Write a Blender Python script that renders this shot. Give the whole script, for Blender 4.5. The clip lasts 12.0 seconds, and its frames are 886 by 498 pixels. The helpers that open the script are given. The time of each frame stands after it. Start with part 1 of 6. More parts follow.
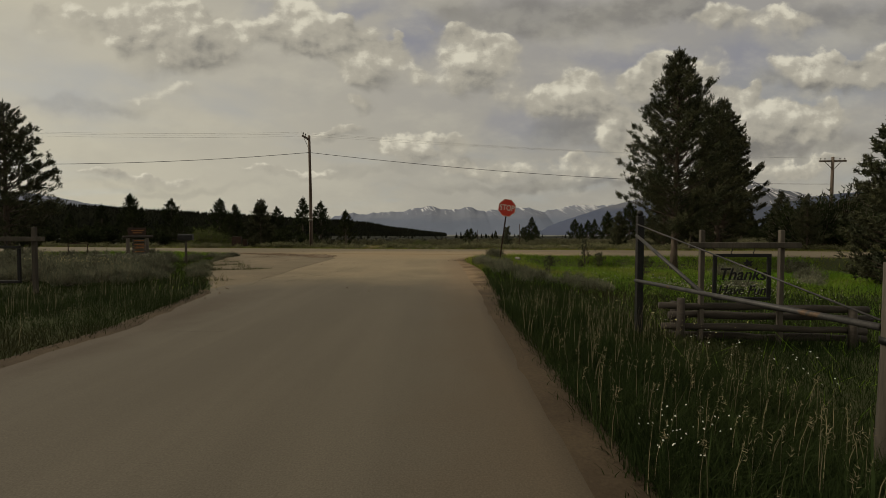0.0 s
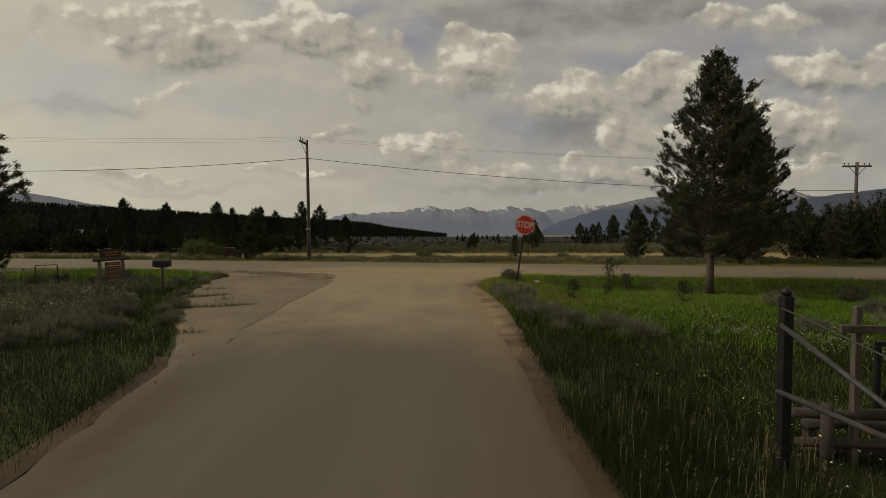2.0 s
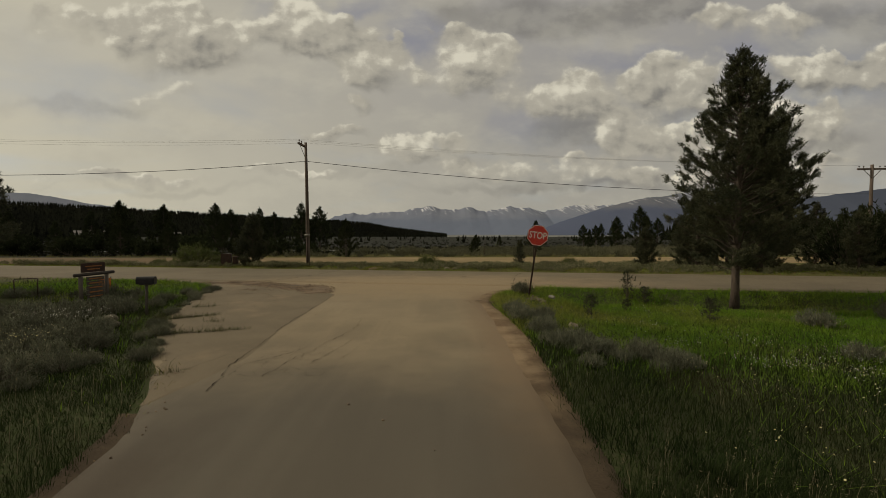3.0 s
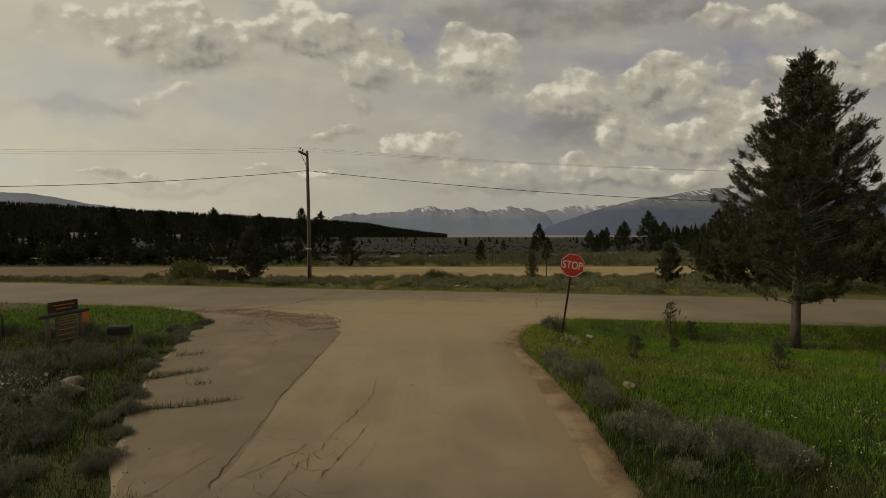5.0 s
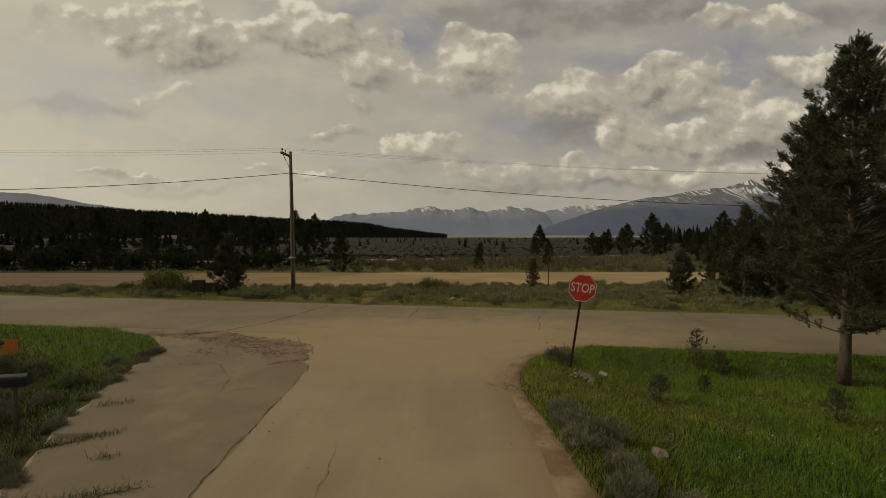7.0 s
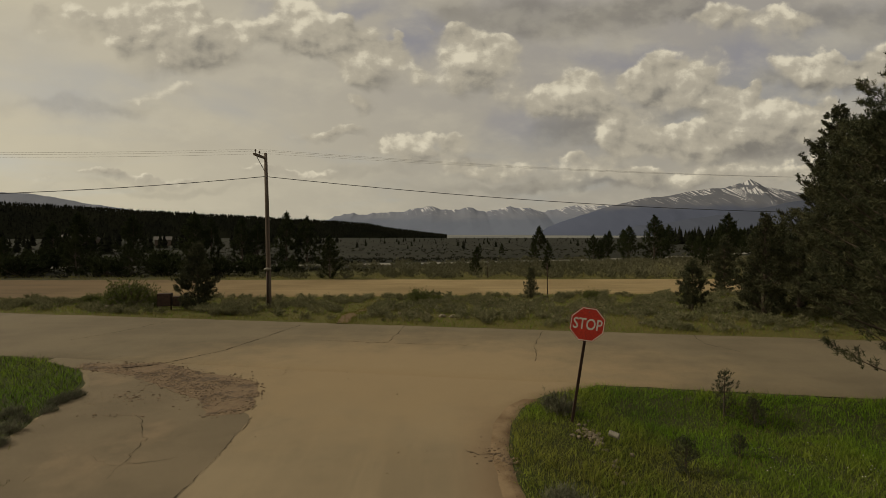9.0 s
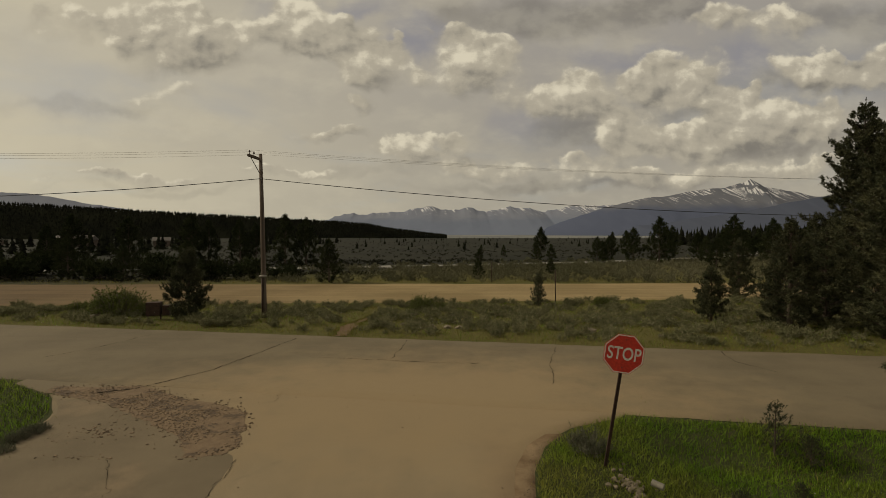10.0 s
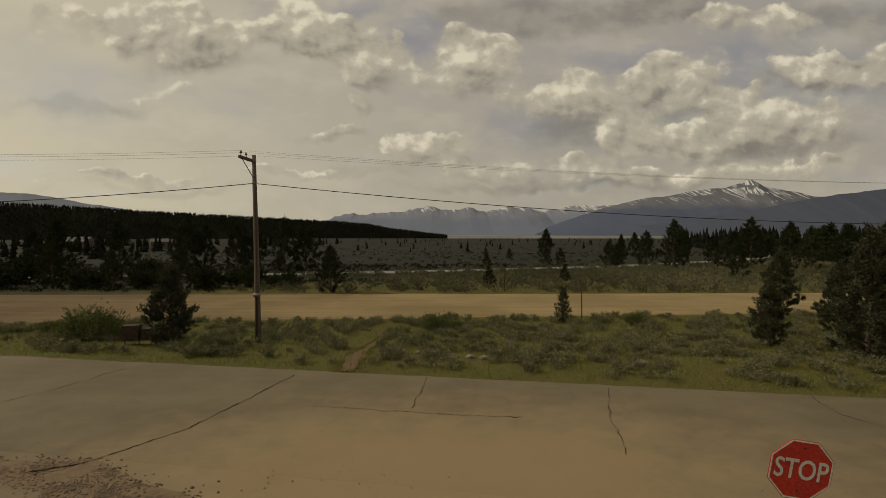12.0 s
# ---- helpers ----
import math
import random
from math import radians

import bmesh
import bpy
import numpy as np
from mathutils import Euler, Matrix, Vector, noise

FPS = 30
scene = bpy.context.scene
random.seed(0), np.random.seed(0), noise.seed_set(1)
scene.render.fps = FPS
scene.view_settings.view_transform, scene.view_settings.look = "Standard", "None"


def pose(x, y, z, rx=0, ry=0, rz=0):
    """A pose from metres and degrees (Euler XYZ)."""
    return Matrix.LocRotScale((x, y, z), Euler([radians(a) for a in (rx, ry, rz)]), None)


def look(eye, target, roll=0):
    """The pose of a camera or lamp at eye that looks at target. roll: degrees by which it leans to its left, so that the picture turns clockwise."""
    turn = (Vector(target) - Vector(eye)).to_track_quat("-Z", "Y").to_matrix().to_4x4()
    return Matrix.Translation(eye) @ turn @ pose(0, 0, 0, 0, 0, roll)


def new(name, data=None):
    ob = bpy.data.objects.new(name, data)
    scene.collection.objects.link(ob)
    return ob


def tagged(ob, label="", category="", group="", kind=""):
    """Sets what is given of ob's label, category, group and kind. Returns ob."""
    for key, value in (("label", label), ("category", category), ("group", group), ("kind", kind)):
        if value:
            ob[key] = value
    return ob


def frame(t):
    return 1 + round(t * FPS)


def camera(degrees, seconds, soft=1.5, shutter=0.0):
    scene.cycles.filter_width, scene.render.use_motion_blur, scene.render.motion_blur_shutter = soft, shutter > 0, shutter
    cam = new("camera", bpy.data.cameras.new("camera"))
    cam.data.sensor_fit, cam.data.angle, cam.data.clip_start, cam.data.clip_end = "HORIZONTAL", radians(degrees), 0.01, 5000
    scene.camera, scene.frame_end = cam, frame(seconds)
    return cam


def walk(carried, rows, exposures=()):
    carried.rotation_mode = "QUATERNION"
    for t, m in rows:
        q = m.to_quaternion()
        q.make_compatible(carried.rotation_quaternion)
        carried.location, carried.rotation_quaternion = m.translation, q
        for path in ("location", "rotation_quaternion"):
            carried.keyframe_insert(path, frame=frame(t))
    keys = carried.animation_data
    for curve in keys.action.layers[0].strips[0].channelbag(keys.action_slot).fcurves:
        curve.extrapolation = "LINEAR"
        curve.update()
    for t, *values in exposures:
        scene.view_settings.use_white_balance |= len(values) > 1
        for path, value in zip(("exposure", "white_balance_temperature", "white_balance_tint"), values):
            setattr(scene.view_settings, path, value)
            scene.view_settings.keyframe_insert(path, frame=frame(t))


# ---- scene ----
cam = camera(86.3, 12.0, soft=0.5)
TILT = 87.98
walk(cam, [
    (0, pose(0.097, 1.607, 1.068, TILT)),
    (0.5, pose(0.039, 1.942, 1.222, TILT)),
    (1, pose(-0.064, 2.414, 1.407, TILT)),
    (1.5, pose(-0.158, 2.948, 1.601, TILT)),
    (2, pose(-0.292, 3.584, 1.791, TILT)),
    (2.5, pose(-0.415, 4.192, 1.982, TILT)),
    (3, pose(-0.538, 4.705, 2.167, TILT)),
    (5, pose(-1.188, 6.684, 3.05, TILT)),
    (5.5, pose(-1.31, 7.292, 3.179, TILT)),
    (6, pose(-1.184, 7.806, 3.271, TILT)),
    (6.5, pose(-1.005, 8.348, 3.377, TILT)),
    (7, pose(-0.846, 8.886, 3.475, TILT)),
    (9, pose(-0.265, 11.209, 3.948, TILT)),
    (9.5, pose(-0.365, 11.88, 4.1, TILT)),
    (10, pose(-0.506, 12.542, 4.214, TILT)),
    (10.5, pose(-0.721, 13.333, 4.359, TILT)),
    (11, pose(-0.899, 14.126, 4.483, TILT)),
    (11.5, pose(-1.126, 14.876, 4.605, TILT)),
    (12, pose(-1.368, 15.56, 4.761, TILT)),
], exposures=[(0.0, -0.31, 6150, 10), (3.0, -0.31, 6150, 10), (5.5, -0.31, 6300, 10), (9.0, -0.31, 6500, 10), (12.0, -0.31, 6550, 10)])

# ---- light ----
SUN_TO = Vector((-0.80, 0.14, 0.58)).normalized()
sun_data = bpy.data.lights.new("sun", "SUN")
sun_data.energy, sun_data.angle, sun_data.color = 2.2, radians(4), (1.0, 0.88, 0.70)
sun = new("sun", sun_data)
sun.matrix_world = look(SUN_TO * 60, (0, 0, 0))


def lin(r, g, b):
    """A colour of 0 to 255 as linear values."""
    return tuple((c / 255 / 12.92) if c < 11 else ((c / 255 + 0.055) / 1.055) ** 2.4 for c in (r, g, b))


class Graph:
    """Short ways to put nodes into a tree."""

    def __init__(self, tree):
        self.tree = tree
        tree.nodes.clear()

    def put(self, kind, values=None):
        n = self.tree.nodes.new(kind)
        for key, value in (values or {}).items():
            self.set(n.inputs[key], value)
        return n

    def set(self, socket, value):
        if isinstance(value, bpy.types.NodeSocket):
            self.tree.links.new(value, socket)
        elif isinstance(value, tuple) and len(value) == 3 and socket.type == "RGBA":
            socket.default_value = (*value, 1)
        else:
            socket.default_value = value

    def math(self, op, a, b=0.0, c=0.0, clamp=False):
        n = self.put("ShaderNodeMath", {0: a, 1: b, 2: c})
        n.operation, n.use_clamp = op, clamp
        return n.outputs[0]

    def vec(self, op, a, b=(0, 0, 0), out=0):
        n = self.put("ShaderNodeVectorMath", {0: a, 1: b})
        n.operation = op
        return n.outputs[out]

    def ramp(self, value, lo, hi, a=0.0, b=1.0, smooth=True):
        n = self.put("ShaderNodeMapRange", {"Value": value, "From Min": lo, "From Max": hi, "To Min": a, "To Max": b})
        n.interpolation_type, n.clamp = "SMOOTHSTEP" if smooth else "LINEAR", True
        return n.outputs[0]

    def mix(self, f, a, b, blend="MIX"):
        n = self.put("ShaderNodeMix")
        n.data_type, n.blend_type = "RGBA", blend
        self.set(n.inputs[0], f), self.set(n.inputs[6], a), self.set(n.inputs[7], b)
        return n.outputs[2]

    def noise(self, where, scale, detail=4.0, rough=0.55, out=0, warp=0.0):
        return self.put("ShaderNodeTexNoise", {"Vector": where, "Scale": scale, "Detail": detail, "Roughness": rough, "Distortion": warp}).outputs[out]


def cloudy_sky():
    world = bpy.data.worlds.new("sky")
    world.use_nodes = True
    scene.world = world
    g = Graph(world.node_tree)
    way = g.put("ShaderNodeTexCoord").outputs["Generated"]
    s = g.put("ShaderNodeSeparateXYZ", {0: way})
    x, y, z = s.outputs
    front = g.ramp(y, 0.15, 0.5)
    yc = g.math("MAXIMUM", y, 0.2)
    u, v = g.math("DIVIDE", x, yc), g.math("DIVIDE", z, yc)
    uv = g.put("ShaderNodeCombineXYZ", {0: u, 1: v, 2: 0.0}).outputs[0]
    # the open sky and a thin veil over it
    blue = g.put("ShaderNodeTexSky")
    blue.sky_type, blue.sun_disc, blue.altitude, blue.dust_density = "NISHITA", False, 2900.0, 2.0
    blue.sun_elevation, blue.sun_rotation = math.asin(SUN_TO.z), -math.atan2(-SUN_TO.x, SUN_TO.y)
    air = g.mix(1.0, blue.outputs[0], (0.10, 0.085, 0.075), "MULTIPLY")
    zc = g.math("ADD", g.math("MAXIMUM", z, 0.0), 0.14)
    high = g.put("ShaderNodeCombineXYZ", {0: g.math("DIVIDE", x, zc), 1: g.math("DIVIDE", y, zc), 2: 0.0}).outputs[0]
    veil_n = g.noise(high, 0.7, 4, 0.5, warp=0.3)
    left = g.ramp(u, -1.0, 0.35, 1.0, 0.0)
    low = g.ramp(v, 0.0, 0.40, 1.0, 0.0)
    veil = g.mix(left, lin(166, 160, 151), lin(208, 198, 173))
    veil = g.mix(g.math("MULTIPLY", low, 0.8), veil, g.mix(left, lin(174, 167, 150), lin(216, 206, 178)))
    col = g.mix(g.ramp(veil_n, 0.30, 0.5, 0.72, 1.0), air, veil)
    # heaped clouds: place, half size and weight
    w1 = g.noise(uv, 5.0, 3, 0.6, out=1)
    w2 = g.noise(uv, 17.0, 4, 0.55, out=1)
    bent = g.vec("ADD", uv, g.vec("MULTIPLY", g.vec("SUBTRACT", w1, (0.5, 0.5, 0.5)), (0.14, 0.11, 0)))
    bent = g.vec("ADD", bent, g.vec("MULTIPLY", g.vec("SUBTRACT", w2, (0.5, 0.5, 0.5)), (0.055, 0.055, 0)))

    def field(blobs, tops=False):
        total, top = 0.0, 0.0
        for bx, by, rx, ry, weight in blobs:
            at = g.vec("MULTIPLY", g.vec("SUBTRACT", bent, (bx, by, 0)), (0.84 / rx, 0.84 / ry, 0))
            one = g.ramp(g.vec("LENGTH", at, out=1), 0.15, 1.05, weight ** 0.7, 0.0)
            total = g.math("ADD", one, total)
            if tops:
                top = g.math("MULTIPLY_ADD", one, g.vec("DOT_PRODUCT", at, (-0.30, 0.95, 0), out=1), top)
        return (total, top) if tops else total

    heaps, tops = field(CLOUD_HEAPS, True)
    bases = field(CLOUD_BASES)
    gaps = field(CLOUD_GAPS)

    def billow(where, scale):
        n = g.put("ShaderNodeTexVoronoi")
        n.voronoi_dimensions, n.feature = "2D", "SMOOTH_F1"
        g.set(n.inputs["Vector"], where), g.set(n.inputs["Scale"], scale), g.set(n.inputs["Smoothness"], 0.5)
        return n.outputs["Distance"]

    def puffs(where):
        """Rounded heads of three sizes, higher in their middles."""
        soft = g.noise(where, 6.5, 10, 0.60)
        a = g.math("MULTIPLY_ADD", billow(where, 9.0), -0.36, soft)
        a = g.math("MULTIPLY_ADD", billow(where, 21.0), -0.15, a)
        return g.math("MULTIPLY_ADD", billow(where, 50.0), -0.06, a)

    # brighter on the side of the sun, which stands high to the left
    soft_bend = g.vec("ADD", uv, g.vec("MULTIPLY", g.vec("SUBTRACT", w2, (0.5, 0.5, 0.5)), (0.020, 0.020, 0)))
    wide = g.vec("MULTIPLY", soft_bend, (1.0, 1.25, 1.0))
    fine = puffs(wide)
    relief = g.math("MULTIPLY", g.math("SUBTRACT", fine, puffs(g.vec("ADD", wide, (-0.012, 0.017, 0)))), 2.5)
    broad = g.noise(g.vec("MULTIPLY", uv, (1.0, 1.9, 1.0)), 4.2, 7, 0.58)
    broad_off = g.noise(g.vec("MULTIPLY", g.vec("ADD", uv, (-0.02, 0.03, 0)), (1.0, 1.9, 1.0)), 4.2, 7, 0.58)
    swell = g.math("MULTIPLY", g.math("SUBTRACT", broad, broad_off), 2.2)
    col = g.mix(g.math("MULTIPLY", g.ramp(gaps, 0.1, 0.9), 0.8), col, lin(143, 142, 150))
    thin = g.math("MULTIPLY", g.ramp(broad, 0.36, 0.64, 0.0, 0.40), front)
    col = g.mix(thin, col, g.mix(g.ramp(swell, -0.3, 0.35), lin(182, 174, 156), lin(206, 197, 173)))
    dim = g.ramp(g.math("MULTIPLY", bases, g.math("ADD", 0.75, fine)), 0.03, 1.05, 0.0, 0.58)
    grey = g.mix(g.ramp(g.math("ADD", relief, swell), -0.35, 0.45), lin(118, 113, 105), lin(152, 146, 133))
    col = g.mix(g.math("MULTIPLY", dim, front), col, grey)
    # crisp heads, bases that melt into the haze
    height = g.math("DIVIDE", tops, g.math("MAXIMUM", heaps, 0.08))
    crisp = g.ramp(height, -0.35, 0.45, 0.80, 0.44)
    cover = g.ramp(g.math("MULTIPLY_ADD", g.math("MULTIPLY", g.math("SUBTRACT", fine, 0.28), g.ramp(heaps, 0.03, 0.5, 0.0, 1.4)), 1.0, g.math("MULTIPLY", heaps, 0.85)), 0.16, crisp)
    lit = g.math("ADD", g.math("MULTIPLY_ADD", height, 0.55, 0.16), g.math("ADD", relief, g.math("MULTIPLY", swell, 0.45)))
    body = g.mix(g.ramp(lit, -0.55, 0.25), lin(134, 129, 119), lin(187, 178, 158))
    body = g.mix(g.ramp(lit, 0.20, 0.72), body, lin(234, 224, 198))
    col = g.mix(g.math("MULTIPLY", g.math("MULTIPLY", cover, 0.9), front), col, body)
    back = g.put("ShaderNodeBackground", {"Color": col, "Strength": SKY_STRENGTH})
    out = g.put("ShaderNodeOutputWorld")
    g.tree.links.new(back.outputs[0], out.inputs[0])


SKY_STRENGTH = 1.04
CLOUD_HEAPS = [
    (-0.652, 0.425, 0.078, 0.075, 1.00), (-0.546, 0.437, 0.109, 0.070, 1.15), (-0.458, 0.396, 0.093, 0.065, 1.10), (-0.793, 0.437, 0.093, 0.062, 0.50),
    (-0.518, 0.358, 0.117, 0.034, 0.60), (-0.328, 0.431, 0.070, 0.070, 1.00), (-0.246, 0.408, 0.093, 0.078, 1.15), (-0.170, 0.350, 0.078, 0.075, 0.90),
    (-0.105, 0.376, 0.044, 0.028, 1.00), (0.031, 0.408, 0.070, 0.031, 1.00), (0.113, 0.385, 0.062, 0.034, 0.70), (0.102, 0.321, 0.085, 0.093, 0.60),
    (0.019, 0.338, 0.093, 0.056, 0.50), (-0.070, 0.338, 0.054, 0.040, 0.50), (0.297, 0.288, 0.112, 0.065, 1.25), (0.226, 0.256, 0.070, 0.059, 0.90),
    (0.438, 0.315, 0.065, 0.065, 1.10), (0.515, 0.311, 0.109, 0.072, 1.25), (0.605, 0.250, 0.085, 0.062, 1.00), (0.386, 0.233, 0.093, 0.040, 0.70),
    (0.652, 0.283, 0.034, 0.028, 1.10), (0.660, 0.206, 0.124, 0.062, 1.00), (0.786, 0.335, 0.117, 0.050, 1.25), (0.910, 0.356, 0.054, 0.075, 1.00),
    (0.778, 0.229, 0.109, 0.059, 1.00), (0.399, 0.189, 0.109, 0.037, 0.90), (0.530, 0.182, 0.124, 0.040, 0.90), (-0.023, 0.166, 0.109, 0.037, 0.70),
    (-0.112, 0.174, 0.085, 0.028, 0.60), (0.078, 0.133, 0.124, 0.023, 0.60), (0.269, 0.142, 0.140, 0.026, 0.65), (0.654, 0.431, 0.187, 0.040, 0.70),
    (-0.537, 0.291, 0.171, 0.028, 0.22), (-0.171, 0.256, 0.078, 0.022, 0.50), (0.412, 0.118, 0.187, 0.025, 0.65), (0.649, 0.130, 0.171, 0.028, 0.60),
    (-0.338, 0.130, 0.218, 0.019, 0.45), (-0.695, 0.118, 0.233, 0.019, 0.40), (-0.218, 0.203, 0.140, 0.020, 0.45), (0.828, 0.133, 0.124, 0.022, 0.50),
]
CLOUD_BASES = [
    (-0.512, 0.353, 0.156, 0.042, 0.70), (-0.146, 0.321, 0.069, 0.038, 0.50), (0.207, 0.451, 0.295, 0.059, 1.10), (0.465, 0.474, 0.130, 0.038, 1.20),
    (0.842, 0.454, 0.191, 0.043, 0.70), (0.280, 0.206, 0.130, 0.042, 1.00), (0.481, 0.250, 0.121, 0.035, 0.60), (0.764, 0.309, 0.139, 0.028, 0.90),
    (0.649, 0.170, 0.156, 0.035, 0.80), (0.791, 0.177, 0.121, 0.031, 0.70), (-0.739, 0.268, 0.208, 0.024, 0.35), (0.352, 0.109, 0.260, 0.021, 0.50),
    (0.138, 0.097, 0.312, 0.017, 0.35), (-0.195, 0.133, 0.191, 0.016, 0.30), (-0.576, 0.097, 0.347, 0.016, 0.25),
]
CLOUD_GAPS = [
    (-0.054, 0.411, 0.095, 0.055, 1.00), (-0.169, 0.472, 0.104, 0.035, 0.60), (0.373, 0.373, 0.191, 0.038, 0.70), (-0.369, 0.460, 0.069, 0.035, 0.50),
    (0.644, 0.356, 0.104, 0.052, 0.60), (-0.786, 0.262, 0.208, 0.043, 0.22), (0.161, 0.227, 0.104, 0.069, 0.40),
]
cloudy_sky()


# ---- materials ----
def material(name, a, b, scale=3.0, rough=0.85, metal=0.0, bump=0.3, fine=40.0, deep=0.02, each=0.0, island=0.0,
             spot=None, spots=(0.6, 0.7), through_light=0.0, stretch=(1, 1, 1), spot_scale=None, gloss=0.3):
    m = bpy.data.materials.new(name)
    m.use_nodes = True
    g = Graph(m.node_tree)
    at = g.put("ShaderNodeTexCoord").outputs["Object"]
    if stretch != (1, 1, 1):
        at = g.vec("MULTIPLY", at, stretch)
    big = g.noise(at, scale, 5, 0.6)
    small = g.noise(at, fine, 4, 0.65)
    col = g.mix(g.ramp(big, 0.32, 0.68), a, b)
    if spot:
        col = g.mix(g.ramp(g.noise(g.vec("ADD", at, (7.3, 1.9, 4.4)), spot_scale or scale * 0.4, 7, 0.62), *spots), col, spot)
    value = g.ramp(small, 0.25, 0.75, 0.72, 1.28, smooth=False)
    if each:
        rnd = g.put("ShaderNodeObjectInfo").outputs["Random"]
        value = g.math("MULTIPLY", value, g.math("ADD", 1 - each, g.math("MULTIPLY", rnd, 2 * each)))
    if island:
        rnd = g.put("ShaderNodeNewGeometry").outputs["Random Per Island"]
        value = g.math("MULTIPLY", value, g.math("ADD", 1 - island, g.math("MULTIPLY", rnd, 2 * island)))
    col = g.mix(1.0, col, g.put("ShaderNodeCombineColor", {0: value, 1: value, 2: value}).outputs[0], "MULTIPLY")
    p = g.put("ShaderNodeBsdfPrincipled", {"Base Color": col, "Roughness": g.ramp(small, 0.2, 0.8, max(rough - 0.1, 0.03), min(rough + 0.1, 1), smooth=False), "Metallic": metal})
    p.inputs["Specular IOR Level"].default_value = gloss
    if bump:
        nb = g.put("ShaderNodeBump", {"Height": small, "Strength": bump, "Distance": deep})
        g.tree.links.new(nb.outputs[0], p.inputs["Normal"])
    last = p.outputs[0]
    if through_light:
        t = g.put("ShaderNodeBsdfTranslucent", {"Color": col})
        last = g.put("ShaderNodeMixShader", {0: through_light, 1: last, 2: t.outputs[0]}).outputs[0]
    g.tree.links.new(last, g.put("ShaderNodeOutputMaterial").inputs[0])
    return m


PATCH = material("old_asphalt", (0.148, 0.119, 0.076), (0.179, 0.143, 0.091), 0.6, 0.94, fine=70, bump=0.4, deep=0.006, spot=(0.210, 0.160, 0.100), spots=(0.54, 0.68), spot_scale=0.45, gloss=0.15)
CRACK = material("crack_dark", (0.020, 0.016, 0.012), (0.042, 0.034, 0.024), 5, 1.0, fine=80, bump=0.0, gloss=0.0)
RUBBLE_BED = material("rubble_bed", (0.150, 0.103, 0.060), (0.190, 0.134, 0.078), 5, 0.98, fine=70, bump=0.6, deep=0.01, spot=(0.090, 0.064, 0.040), spots=(0.50, 0.60), spot_scale=2.2)
STONE = material("road_rubble", (0.200, 0.140, 0.082), (0.125, 0.090, 0.056), 9, 0.97, fine=90, bump=0.5, island=0.4)
ROCK = material("pale_rock", (0.135, 0.110, 0.074), (0.195, 0.160, 0.108), 4, 0.92, fine=35, bump=0.6, each=0.15, spot=(0.24, 0.205, 0.15), spots=(0.55, 0.66))
GRASS = material("meadow_grass", (0.104, 0.206, 0.009), (0.168, 0.252, 0.016), 0.35, 0.7, bump=0.0, fine=3, island=0.5, through_light=0.45, spot=(0.215, 0.225, 0.038), spots=(0.50, 0.68))
# olive grass, darkened further for weaker light near the gate and west verge
DIMMED_GRASS = material("dimmed_olive_grass", (0.022, 0.034, 0.010), (0.032, 0.042, 0.013), 0.5, 0.85, bump=0.0, fine=3, island=0.35, through_light=0.22, spot=(0.044, 0.043, 0.019), spots=(0.5, 0.7), gloss=0.05)
DRY_GRASS = material("dry_grass", (0.185, 0.160, 0.038), (0.138, 0.142, 0.028), 0.4, 0.8, bump=0.0, fine=3, island=0.4, through_light=0.3)
SEED_GRASS = material("seed_heads", (0.24, 0.20, 0.11), (0.19, 0.17, 0.09), 2, 0.85, bump=0.0, fine=5, island=0.3, through_light=0.2)
SAGE_LEAF = material("sage_leaf", (0.145, 0.148, 0.072), (0.250, 0.238, 0.130), 2.5, 0.9, bump=0.0, fine=6, each=0.15, island=0.35, through_light=0.18, gloss=0.05)
# shrub leaves darkened: cloud shade over the plain put into the colour
SHADED_LEAF = material("cloud_shaded_leaf", (0.020, 0.021, 0.015), (0.032, 0.032, 0.022), 0.03, 0.95, bump=0.0, fine=1.5, island=0.35, gloss=0.0)
PLAIN_SAGE = material("plain_sage", (0.095, 0.095, 0.053), (0.155, 0.146, 0.088), 0.05, 0.95, bump=0.0, fine=2, island=0.3, gloss=0.0)
PATH_SOIL = material("trodden_soil", (0.120, 0.074, 0.036), (0.150, 0.096, 0.050), 1.5, 0.97, fine=50, bump=0.4, deep=0.008)
SAGE_NEAR = material("grey_sage_leaf", (0.116, 0.122, 0.076), (0.205, 0.198, 0.130), 2.5, 0.85, bump=0.0, fine=6, each=0.25, island=0.5, through_light=0.12, gloss=0.1)
SAGE_TWIG = material("sage_twig", (0.13, 0.10, 0.075), (0.19, 0.155, 0.12), 8, 0.95, bump=0.3, fine=60)
BUSH_LEAF = material("willow_leaf", (0.074, 0.094, 0.020), (0.128, 0.142, 0.036), 2.0, 0.75, bump=0.0, fine=6, island=0.45, through_light=0.3)
NEEDLE = material("pine_needle", (0.038, 0.044, 0.021), (0.080, 0.079, 0.038), 1.2, 0.72, bump=0.0, fine=4, each=0.12, island=0.55, through_light=0.10, gloss=0.2)
NEEDLE_DARK = material("dark_needle", (0.026, 0.033, 0.015), (0.046, 0.052, 0.024), 0.8, 0.9, bump=0.0, fine=4, each=0.15, island=0.4, gloss=0.0)
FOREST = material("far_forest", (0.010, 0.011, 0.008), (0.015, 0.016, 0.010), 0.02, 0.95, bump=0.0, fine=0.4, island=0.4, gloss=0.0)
BARK = material("pine_bark", (0.058, 0.043, 0.031), (0.098, 0.074, 0.053), 9, 0.95, fine=38, bump=0.9, deep=0.02, stretch=(1, 1, 0.3))
